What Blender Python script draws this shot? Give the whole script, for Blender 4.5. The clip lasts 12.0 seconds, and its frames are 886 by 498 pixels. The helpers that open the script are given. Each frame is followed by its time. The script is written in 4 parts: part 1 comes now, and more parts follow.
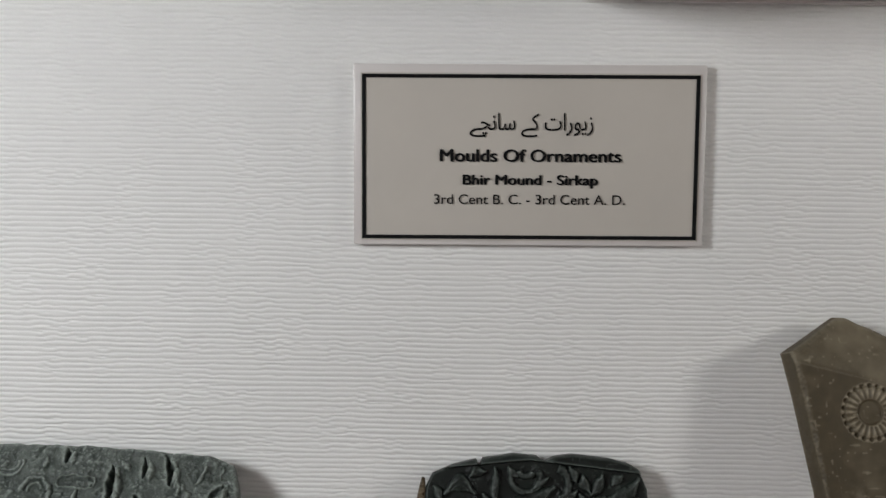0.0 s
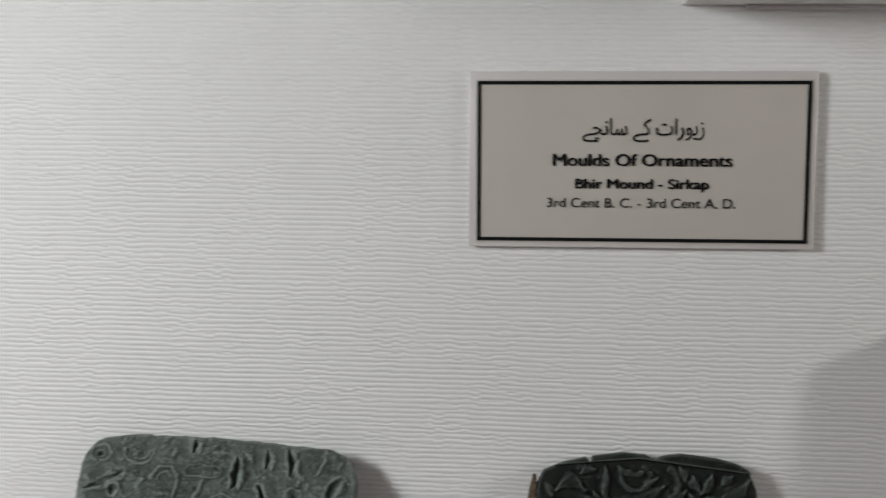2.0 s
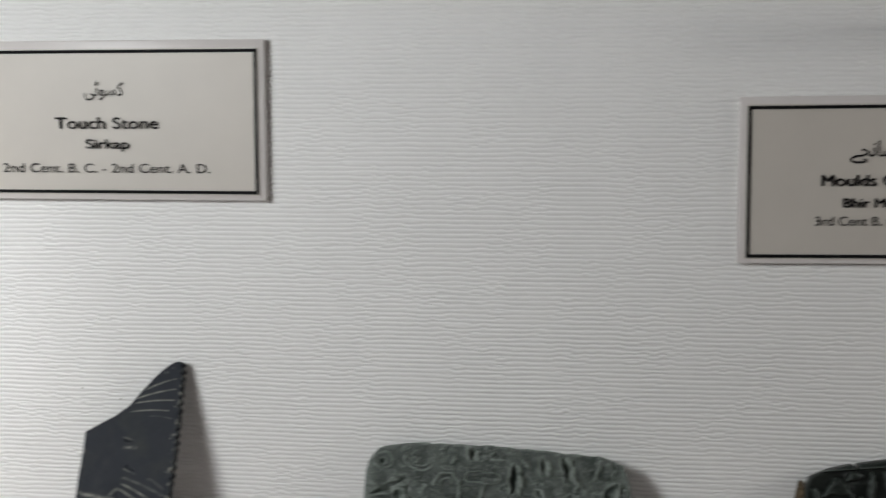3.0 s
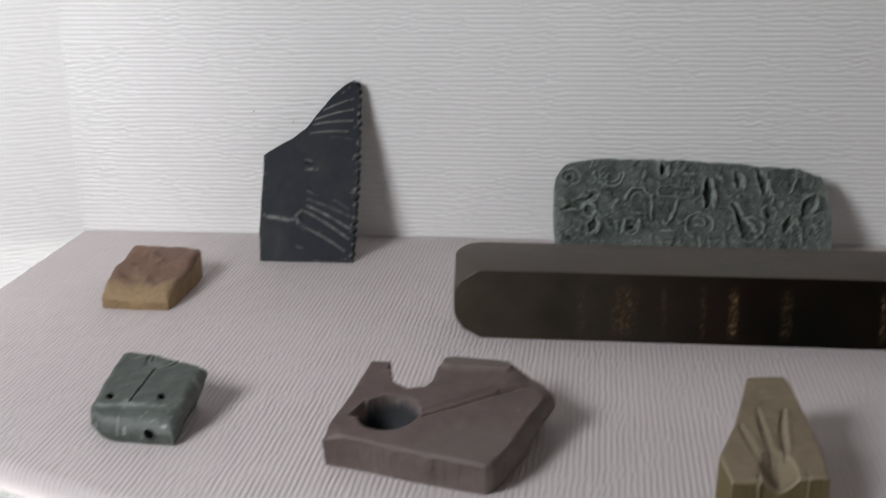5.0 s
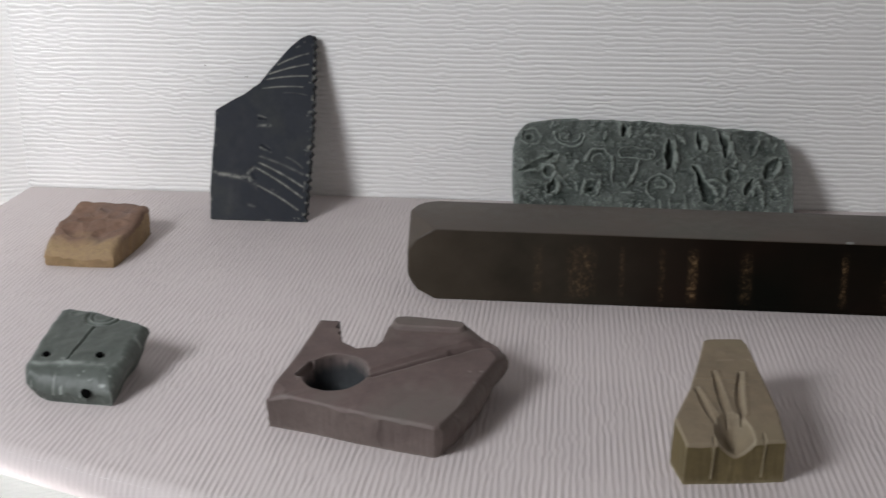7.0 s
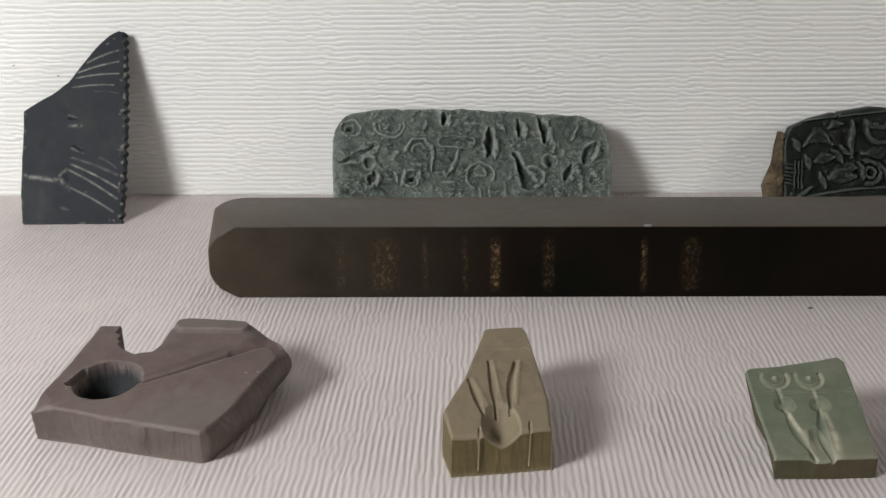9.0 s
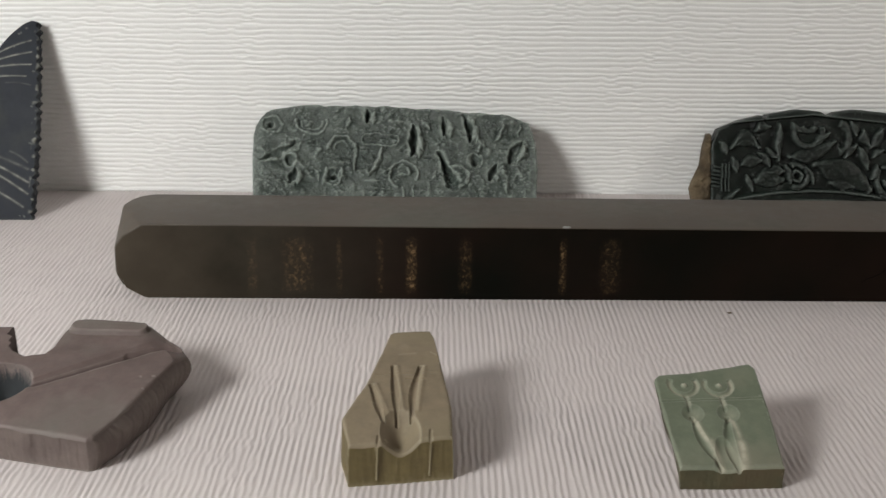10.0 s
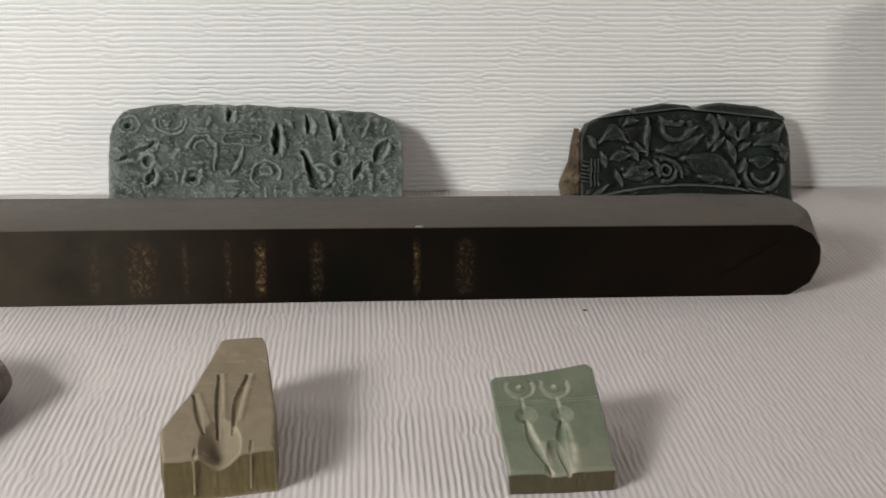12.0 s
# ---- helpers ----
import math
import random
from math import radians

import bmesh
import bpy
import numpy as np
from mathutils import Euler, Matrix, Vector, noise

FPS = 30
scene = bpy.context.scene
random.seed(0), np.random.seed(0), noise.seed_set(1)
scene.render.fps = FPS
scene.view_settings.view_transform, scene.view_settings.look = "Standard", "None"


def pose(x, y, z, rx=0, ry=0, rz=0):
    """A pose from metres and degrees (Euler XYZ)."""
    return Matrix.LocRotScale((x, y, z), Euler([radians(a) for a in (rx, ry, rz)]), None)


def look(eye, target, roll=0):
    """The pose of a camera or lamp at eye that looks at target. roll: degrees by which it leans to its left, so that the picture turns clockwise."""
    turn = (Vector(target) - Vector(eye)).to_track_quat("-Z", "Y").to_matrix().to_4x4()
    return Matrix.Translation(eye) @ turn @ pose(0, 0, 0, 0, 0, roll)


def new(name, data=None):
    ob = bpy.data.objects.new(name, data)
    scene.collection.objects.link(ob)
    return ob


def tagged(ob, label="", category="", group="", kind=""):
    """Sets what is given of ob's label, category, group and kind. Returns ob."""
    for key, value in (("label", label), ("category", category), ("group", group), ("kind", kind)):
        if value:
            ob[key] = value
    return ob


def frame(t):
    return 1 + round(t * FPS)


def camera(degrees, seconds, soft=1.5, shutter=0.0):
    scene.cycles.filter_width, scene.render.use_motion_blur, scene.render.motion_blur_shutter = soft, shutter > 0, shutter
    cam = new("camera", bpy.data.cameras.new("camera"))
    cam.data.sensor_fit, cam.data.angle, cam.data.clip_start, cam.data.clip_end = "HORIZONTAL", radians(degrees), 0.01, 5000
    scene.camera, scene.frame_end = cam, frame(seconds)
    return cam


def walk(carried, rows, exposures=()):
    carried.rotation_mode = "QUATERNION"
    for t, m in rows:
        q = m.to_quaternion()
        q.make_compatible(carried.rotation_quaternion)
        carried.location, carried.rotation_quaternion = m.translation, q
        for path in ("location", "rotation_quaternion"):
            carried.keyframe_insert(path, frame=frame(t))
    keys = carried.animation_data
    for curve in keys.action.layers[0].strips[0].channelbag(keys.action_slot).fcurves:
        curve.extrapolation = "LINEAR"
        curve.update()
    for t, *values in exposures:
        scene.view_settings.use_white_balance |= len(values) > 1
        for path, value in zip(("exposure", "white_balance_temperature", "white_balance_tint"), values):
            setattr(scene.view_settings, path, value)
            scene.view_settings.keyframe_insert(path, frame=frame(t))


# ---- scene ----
cam = camera(42.2, 12.0, soft=1.4, shutter=0.5)
PATH = [
    (0, (0.167, -0.505, 0.193), (0.158, 1.482, -0.04), 0.9),
    (0.5, (0.169, -0.507, 0.191), (0.123, 1.481, -0.021), 0.7),
    (1, (0.166, -0.509, 0.195), (0.096, 1.477, -0.035), 0.6),
    (1.5, (0.166, -0.51, 0.198), (0.067, 1.471, -0.059), 0.7),
    (2, (0.157, -0.521, 0.19), (-0.008, 1.461, -0.024), 0.7),
    (2.5, (0.123, -0.543, 0.208), (-0.108, 1.432, -0.015), 0.5),
    (3, (0.054, -0.559, 0.202), (-0.192, 1.413, -0.016), 0.0),
    (3.2, (0.04, -0.561, 0.198), (-0.235, 1.409, -0.011), -0.1),
    (4.8, (-0.018, -0.556, 0.182), (-0.289, 1.336, -0.405), -0.8),
    (5, (-0.03, -0.558, 0.176), (-0.297, 1.326, -0.44), -1.3),
    (5.5, (-0.047, -0.563, 0.17), (-0.344, 1.296, -0.505), -0.9),
    (6, (-0.049, -0.561, 0.171), (-0.348, 1.304, -0.488), -1.1),
    (6.5, (-0.04, -0.553, 0.169), (-0.299, 1.316, -0.496), -0.7),
    (7, (-0.027, -0.547, 0.168), (-0.233, 1.327, -0.499), -0.1),
    (7.5, (-0.008, -0.545, 0.167), (-0.147, 1.336, -0.499), 0.3),
    (7.7, (-0.002, -0.545, 0.166), (-0.12, 1.334, -0.507), 0.7),
    (9.3, (0.019, -0.531, 0.167), (-0.04, 1.346, -0.521), -1.0),
    (9.5, (0.021, -0.527, 0.164), (-0.011, 1.349, -0.527), 0.1),
    (10, (0.031, -0.527, 0.164), (0.046, 1.351, -0.523), 0.5),
    (10.5, (0.038, -0.522, 0.162), (0.076, 1.357, -0.52), 0.6),
    (11, (0.046, -0.518, 0.162), (0.12, 1.363, -0.515), 0.8),
    (11.5, (0.053, -0.515, 0.163), (0.147, 1.363, -0.518), 0.6),
    (12, (0.06, -0.518, 0.162), (0.195, 1.354, -0.529), 0.7),
]
walk(cam, [(t, look(eye, target, roll)) for t, eye, target, roll in PATH],
     exposures=[(0.0, -0.53, 6450, 8), (1.6, -0.60, 6450, 8), (2.2, -0.70, 6450, 7), (3.0, -0.96, 6450, 7), (5.0, -1.01, 6330, 11),
                (7.5, -0.83, 6400, 11), (9.5, -0.39, 6700, 7), (10.5, -0.39, 6710, 7), (12.0, -0.25, 6720, 7)])

# ---- world and lights ----
world = bpy.data.worlds.new("gallery_gloom")
scene.world = world
world.use_nodes = True
world.node_tree.nodes["Background"].inputs[0].default_value = (0.9, 0.82, 0.8, 1)
world.node_tree.nodes["Background"].inputs[1].default_value = 0.02


def area_light(name, eye, target, size, power, colour, size_y=None):
    data = bpy.data.lights.new(name, "AREA")
    data.energy, data.color, data.size = power, colour, size
    if size_y:
        data.shape, data.size_y = "RECTANGLE", size_y
    ob = new(name, data)
    ob.matrix_world = look(eye, target)
    return ob


# the case's own lamp, high at its closed end
area_light("case_lamp", (-0.41, -0.565, 0.345), (0.10, 0.0, 0.09), 0.17, 5.7, (0.96, 0.98, 1.0))
# added spot with no known source, brightens the canted end wall
spot = bpy.data.lights.new("end_wall_fill", "SPOT")
spot.energy, spot.color, spot.spot_size, spot.spot_blend, spot.shadow_soft_size = 5.6, (1.0, 0.99, 0.98), radians(80), 1.0, 0.04
spot_ob = new("end_wall_fill", spot)
spot_ob.matrix_world = look((-0.28, -0.36, 0.28), (-0.43, -0.05, 0.10))
# the same lamp at the other end
area_light("far_case_lamp", (0.80, -0.38, 0.27), (0.25, -0.05, 0.04), 0.09, 1.5, (1.0, 0.98, 0.95))
# added soft fill from behind the viewer, stands for no known lamp
area_light("front_fill", (-0.7, -2.5, 0.22), (0.0, 0.0, 0.05), 1.3, 4.2, (1.0, 0.83, 0.83), 0.8)
# lamp of the tier below
area_light("lower_tier_lamp", (0.03, -0.30, -0.05), (0.03, -0.02, -0.17), 0.5, 2.0, (1.0, 0.96, 0.95), 0.03)


# ---- small tools ----
def lattice(a, b, size, seed):
    """Smooth random field, -1..1, of a given cell size."""
    rs = np.random.RandomState(seed)
    g = rs.uniform(-1, 1, (64, 64))
    a, b = np.asarray(a, float) / size, np.asarray(b, float) / size
    ia, ib = np.floor(a).astype(int), np.floor(b).astype(int)
    fa, fb = a - ia, b - ib
    fa, fb = fa * fa * (3 - 2 * fa), fb * fb * (3 - 2 * fb)
    i0, i1, j0, j1 = ia % 64, (ia + 1) % 64, ib % 64, (ib + 1) % 64
    return (g[i0, j0] * (1 - fa) + g[i1, j0] * fa) * (1 - fb) + (g[i0, j1] * (1 - fa) + g[i1, j1] * fa) * fb


def rough_field(a, b, size, seed):
    return lattice(a, b, size, seed) * 0.6 + lattice(a, b, size * 0.45, seed + 1) * 0.3 + lattice(a, b, size * 0.2, seed + 2) * 0.15


def grid_mesh(name, P, material, smooth=True):
    """A sheet from an array of points (rows, columns, 3)."""
    nv, nu = P.shape[:2]
    idx = np.arange(nv * nu).reshape(nv, nu)
    quads = np.stack([idx[:-1, :-1], idx[:-1, 1:], idx[1:, 1:], idx[1:, :-1]], -1).reshape(-1, 4)
    me = bpy.data.meshes.new(name)
    me.vertices.add(nv * nu)
    me.vertices.foreach_set("co", P.reshape(-1).astype(np.float32))
    me.loops.add(quads.size)
    me.loops.foreach_set("vertex_index", quads.reshape(-1).astype(np.int32))
    me.polygons.add(len(quads))
    me.polygons.foreach_set("loop_start", np.arange(0, quads.size, 4, dtype=np.int32))
    me.polygons.foreach_set("use_smooth", np.full(len(quads), smooth))
    me.update(calc_edges=True)
    me.validate()
    me.materials.append(material)
    return me


def part(name, bm, material, parent=None, label="", smooth=False, sharp=40):
    me = bpy.data.meshes.new(name)
    bmesh.ops.recalc_face_normals(bm, faces=bm.faces)
    bm.to_mesh(me)
    bm.free()
    me.materials.append(material)
    if smooth:
        for p in me.polygons:
            p.use_smooth = True
        me.set_sharp_from_angle(angle=radians(sharp))
    ob = new(name, me)
    if parent:
        ob.parent = parent
    if label:
        ob["label"] = label
    return ob


def box(x0, x1, y0, y1, z0, z1, bevel=0.0, seg=2):
    bm = bmesh.new()
    bmesh.ops.create_cube(bm, size=1, matrix=Matrix.LocRotScale(
        ((x0 + x1) / 2, (y0 + y1) / 2, (z0 + z1) / 2), None, (x1 - x0, y1 - y0, z1 - z0)))
    if bevel:
        bmesh.ops.bevel(bm, geom=bm.edges[:], offset=bevel, segments=seg, affect="EDGES", profile=0.5)
    return bm


def base_empty(name, x, y, z):
    ob = new(name)
    ob.location = (x, y, z)
    ob.empty_display_size = 0.02
    return ob


# ---- materials ----
def shader(name):
    m = bpy.data.materials.new(name)
    m.use_nodes = True
    return m, m.node_tree.nodes, m.node_tree.links, m.node_tree.nodes["Principled BSDF"]


def noise_node(N, L, scale, detail=6.0, rough=0.6, coord=None):
    n = N.new("ShaderNodeTexNoise")
    n.inputs["Scale"].default_value, n.inputs["Detail"].default_value, n.inputs["Roughness"].default_value = scale, detail, rough
    if coord is not None:
        L.new(coord, n.inputs["Vector"])
    return n


def ramp_node(N, L, source, stops):
    r = N.new("ShaderNodeValToRGB")
    el = r.color_ramp.elements
    while len(el) < len(stops):
        el.new(0.5)
    for e, (pos, col) in zip(el, stops):
        e.position, e.color = pos, (*col, 1) if len(col) == 3 else col
    L.new(source, r.inputs[0])
    return r


def mix_node(N, L, fac, a, b, mode="MIX"):
    m = N.new("ShaderNodeMix")
    m.data_type, m.blend_type = "RGBA", mode
    for sock, v in ((m.inputs[0], fac), (m.inputs[6], a), (m.inputs[7], b)):
        if isinstance(v, (int, float)):
            sock.default_value = v
        elif isinstance(v, tuple):
            sock.default_value = (*v, 1)
        else:
            L.new(v, sock)
    return m.outputs[2]


def stone(name, dark, light, rough=0.6, scale=120.0, bump=0.15, speck=None, speck_amount=0.62, spec=0.4, stain=None, edge_light=None, edge_from=0.508, edge_to=0.56, paler_tint=None):
    """Cut stone: mottled at two scales, with grain, fine relief and pale scuffs."""
    m, N, L, B = shader(name)
    co = N.new("ShaderNodeTexCoord").outputs["Object"]
    big = noise_node(N, L, scale * 0.35, 5, 0.6, co)
    fine = noise_node(N, L, scale * 4, 8, 0.7, co)
    base = ramp_node(N, L, big.outputs[0], [(0.3, dark), (0.7, light)]).outputs[0]
    grain = ramp_node(N, L, fine.outputs[0], [(0.3, (0.7, 0.7, 0.7)), (0.7, (1.25, 1.25, 1.25))]).outputs[0]
    col = mix_node(N, L, 0.7, base, grain, "MULTIPLY")
    if stain:
        s = noise_node(N, L, scale * 0.5, 4, 0.65, co)
        col = mix_node(N, L, ramp_node(N, L, s.outputs[0], [(0.5, (0, 0, 0)), (0.68, (0.8, 0.8, 0.8))]).outputs[0], col, stain)
    if speck:
        s = noise_node(N, L, scale * 1.6, 10, 0.8, co)
        col = mix_node(N, L, ramp_node(N, L, s.outputs[0], [(speck_amount, (0, 0, 0)), (speck_amount + 0.08, (0.75, 0.75, 0.75))]).outputs[0], col, speck)
    if edge_light:      # convex edges paled in colour, for rubbing and for painted highlights
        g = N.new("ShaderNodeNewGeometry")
        paler = ramp_node(N, L, g.outputs["Pointiness"], [(edge_from, (0, 0, 0)), (edge_to, (0.9, 0.9, 0.9))]).outputs[0]
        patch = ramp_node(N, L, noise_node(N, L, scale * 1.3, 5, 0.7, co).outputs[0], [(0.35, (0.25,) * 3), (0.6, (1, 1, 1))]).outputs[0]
        col = mix_node(N, L, mix_node(N, L, 1.0, paler, patch, "MULTIPLY"), col, edge_light)
    if paler_tint:      # rubbed lines, scuffs, residue and painted light, broken up by the grain
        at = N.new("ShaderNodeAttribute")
        at.attribute_name = "paler"
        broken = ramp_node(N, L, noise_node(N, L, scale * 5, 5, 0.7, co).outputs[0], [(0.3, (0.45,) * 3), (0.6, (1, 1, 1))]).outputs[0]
        col = mix_node(N, L, mix_node(N, L, 1.0, at.outputs["Color"], broken, "MULTIPLY"), col, paler_tint)
    L.new(col, B.inputs["Base Color"])
    L.new(ramp_node(N, L, fine.outputs[0], [(0.2, (rough - 0.1,) * 3), (0.8, (min(1, rough + 0.12),) * 3)]).outputs[0], B.inputs["Roughness"])
    B.inputs["Specular IOR Level"].default_value = spec
    bp = N.new("ShaderNodeBump")
    bp.inputs["Strength"].default_value, bp.inputs["Distance"].default_value = bump, 0.001
    L.new(fine.outputs[0], bp.inputs["Height"])
    L.new(bp.outputs[0], B.inputs["Normal"])
    return m


def paper(name, colour, bump_axis=None):
    """Embossed wall covering: the ridges are modelled, or bumped where they stay far off."""
    m, N, L, B = shader(name)
    co = N.new("ShaderNodeTexCoord").outputs["Object"]
    soil = noise_node(N, L, 9, 4, 0.6, co)
    tone = ramp_node(N, L, soil.outputs[0], [(0.3, tuple(c * 0.95 for c in colour)), (0.7, colour)]).outputs[0]
    fibre = noise_node(N, L, 1400, 4, 0.7, co)
    L.new(mix_node(N, L, 0.35, tone, ramp_node(N, L, fibre.outputs[0], [(0.3, (0.9,) * 3), (0.7, (1.05,) * 3)]).outputs[0], "MULTIPLY"), B.inputs["Base Color"])
    B.inputs["Roughness"].default_value, B.inputs["Specular IOR Level"].default_value = 0.62, 0.3
    bp = N.new("ShaderNodeBump")
    bp.inputs["Strength"].default_value, bp.inputs["Distance"].default_value = 0.12, 0.0004
    L.new(fibre.outputs[0], bp.inputs["Height"])
    if bump_axis:
        mp = N.new("ShaderNodeMapping")
        mp.inputs["Scale"].default_value = bump_axis
        L.new(co, mp.inputs["Vector"])
        wv = noise_node(N, L, 1.0, 2, 0.4, mp.outputs[0])
        b2 = N.new("ShaderNodeBump")
        b2.inputs["Strength"].default_value, b2.inputs["Distance"].default_value = 0.6, 0.0008
        L.new(wv.outputs[0], b2.inputs["Height"])
        L.new(bp.outputs[0], b2.inputs["Normal"])
        L.new(b2.outputs[0], B.inputs["Normal"])
    else:
        L.new(bp.outputs[0], B.inputs["Normal"])
    return m


def plain(name, colour, rough=0.5, metallic=0.0, vary=0.06, scale=60):
    m, N, L, B = shader(name)
    co = N.new("ShaderNodeTexCoord").outputs["Object"]
    n = noise_node(N, L, scale, 5, 0.6, co)
    L.new(ramp_node(N, L, n.outputs[0], [(0.3, tuple(c * (1 - vary) for c in colour)), (0.7, tuple(min(1, c * (1 + vary)) for c in colour))]).outputs[0], B.inputs["Base Color"])
    B.inputs["Roughness"].default_value, B.inputs["Metallic"].default_value = rough, metallic
    return m


def glass(name, colour, rough=0.02):
    m, N, L, B = shader(name)
    B.inputs["Base Color"].default_value = (*colour, 1)
    B.inputs["Transmission Weight"].default_value, B.inputs["Roughness"].default_value, B.inputs["IOR"].default_value = 1, rough, 1.5
    return m


def touchstone_face():
    """Honed black-brown face with gold test streaks rubbed across it."""
    m, N, L, B = shader("touchstone_honed_face")
    co = N.new("ShaderNodeTexCoord").outputs["Object"]
    big = noise_node(N, L, 14, 4, 0.6, co)
    col = ramp_node(N, L, big.outputs[0], [(0.35, (0.0035, 0.004, 0.0028)), (0.65, (0.010, 0.0058, 0.004))]).outputs[0]
    sep = N.new("ShaderNodeSeparateXYZ")
    L.new(co, sep.inputs[0])
    mp = N.new("ShaderNodeMapping")
    mp.inputs["Scale"].default_value = (620, 1, 480)
    L.new(co, mp.inputs["Vector"])
    flakes = noise_node(N, L, 1.0, 6, 0.8, mp.outputs[0])
    fine = noise_node(N, L, 1500, 4, 0.7, co)
    total = None
    for x, width, gain in ((-0.0195, 0.0065, 0.5), (-0.004, 0.0013, 0.4), (0.0225, 0.0024, 1.0), (0.0425, 0.0030, 0.35), (0.0785, 0.0016, 0.8), (0.096, 0.0045, 0.35), (-0.036, 0.0022, 0.3), (0.011, 0.0016, 0.35)):
        d = N.new("ShaderNodeMath"); d.operation = "SUBTRACT"; d.inputs[1].default_value = x
        L.new(sep.outputs[0], d.inputs[0])
        a = N.new("ShaderNodeMath"); a.operation = "ABSOLUTE"
        L.new(d.outputs[0], a.inputs[0])
        r = N.new("ShaderNodeMapRange")
        r.inputs["From Min"].default_value, r.inputs["From Max"].default_value = width, width * 0.2
        r.inputs["To Min"].default_value, r.inputs["To Max"].default_value = 0.0, gain
        L.new(a.outputs[0], r.inputs[0])
        if total is None:
            total = r.outputs[0]
        else:
            s = N.new("ShaderNodeMath"); s.operation = "MAXIMUM"
            L.new(total, s.inputs[0]); L.new(r.outputs[0], s.inputs[1])
            total = s.outputs[0]
    # streaks stay off the upper and lower edge of the face
    band = N.new("ShaderNodeMapRange")
    band.inputs["From Min"].default_value, band.inputs["From Max"].default_value = 0.0015, 0.005
    L.new(sep.outputs[2], band.inputs[0])
    band2 = N.new("ShaderNodeMapRange")
    band2.inputs["From Min"].default_value, band2.inputs["From Max"].default_value = 0.024, 0.019
    L.new(sep.outputs[2], band2.inputs[0])
    prod = total
    for extra in (band.outputs[0], band2.outputs[0],
                  ramp_node(N, L, flakes.outputs[0], [(0.50, (0.06,) * 3), (0.66, (1.0,) * 3)]).outputs[0],
                  ramp_node(N, L, fine.outputs[0], [(0.4, (0.35,) * 3), (0.62, (1, 1, 1))]).outputs[0]):
        mu = N.new("ShaderNodeMath"); mu.operation = "MULTIPLY"
        L.new(prod, mu.inputs[0]); L.new(extra, mu.inputs[1])
        prod = mu.outputs[0]
    # the face turns paler and browner towards its left end
    end = N.new("ShaderNodeMapRange")
    end.inputs["From Min"].default_value, end.inputs["From Max"].default_value = 0.03, -0.07
    L.new(sep.outputs[0], end.inputs[0])
    paler = N.new("ShaderNodeMath"); paler.operation = "MULTIPLY"
    L.new(end.outputs[0], paler.inputs[0])
    L.new(ramp_node(N, L, noise_node(N, L, 40, 5, 0.6, co).outputs[0], [(0.3, (0.5,) * 3), (0.7, (1, 1, 1))]).outputs[0], paler.inputs[1])
    col = mix_node(N, L, paler.outputs[0], col, (0.056, 0.045, 0.033))
    col = mix_node(N, L, prod, col, (0.34, 0.215, 0.105))
    L.new(col, B.inputs["Base Color"])
    L.new(ramp_node(N, L, noise_node(N, L, 90, 6, 0.7, co).outputs[0], [(0.3, (0.36,) * 3), (0.7, (0.52,) * 3)]).outputs[0], B.inputs["Roughness"])
    B.inputs["Specular IOR Level"].default_value = 0.05
    return m


PAPER_WALL = paper("embossed_wall_paper", (0.80, 0.79, 0.77))
PAPER_BOARD = paper("embossed_board_paper", (0.62, 0.560, 0.548))
PAPER_FAR = paper("embossed_paper_far", (0.78, 0.75, 0.73), (60, 60, 700))
PAPER_LOW = paper("embossed_paper_low", (0.80, 0.74, 0.72), (700, 40, 40))
SLATE = stone("blue_black_slate", (0.0070, 0.0090, 0.0155), (0.019, 0.0225, 0.029), 0.6, 60, 0.12, (0.10, 0.105, 0.10), 0.70, 0.22, (0.030, 0.034, 0.030), edge_light=(0.13, 0.135, 0.125), edge_from=0.51, edge_to=0.57, paler_tint=(0.30, 0.30, 0.26))
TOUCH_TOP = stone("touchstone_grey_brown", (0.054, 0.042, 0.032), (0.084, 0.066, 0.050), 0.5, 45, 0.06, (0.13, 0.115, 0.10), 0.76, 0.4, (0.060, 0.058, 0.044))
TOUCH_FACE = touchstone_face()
BAKED = stone("grey_brown_baked_stone", (0.150, 0.092, 0.066), (0.250, 0.152, 0.106), 0.75, 90, 0.14, (0.30, 0.24, 0.18), 0.76, 0.25, (0.125, 0.090, 0.078), edge_light=(0.30, 0.22, 0.15), edge_from=0.508, edge_to=0.56, paler_tint=(0.33, 0.235, 0.125))
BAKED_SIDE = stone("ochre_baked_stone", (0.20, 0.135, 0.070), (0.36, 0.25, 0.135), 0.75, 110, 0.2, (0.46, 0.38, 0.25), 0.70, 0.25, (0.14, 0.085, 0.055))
GREEN_GREY = stone("grey_green_steatite", (0.056, 0.066, 0.057), (0.086, 0.098, 0.086), 0.48, 90, 0.14, (0.24, 0.265, 0.24), 0.71, edge_light=(0.21, 0.235, 0.21), edge_from=0.504, edge_to=0.55, paler_tint=(0.34, 0.37, 0.34))
MAUVE = stone("mauve_brown_schist", (0.098, 0.070, 0.064), (0.152, 0.110, 0.101), 0.6, 45, 0.16, (0.22, 0.19, 0.17), 0.74, 0.3, (0.125, 0.112, 0.098), edge_light=(0.22, 0.185, 0.17), paler_tint=(0.26, 0.235, 0.22))
MAUVE_SIDE = stone("rough_mauve_schist", (0.100, 0.078, 0.070), (0.170, 0.135, 0.122), 0.75, 60, 0.5, (0.24, 0.21, 0.19), 0.70, 0.25, (0.080, 0.060, 0.056), edge_light=(0.22, 0.19, 0.17))
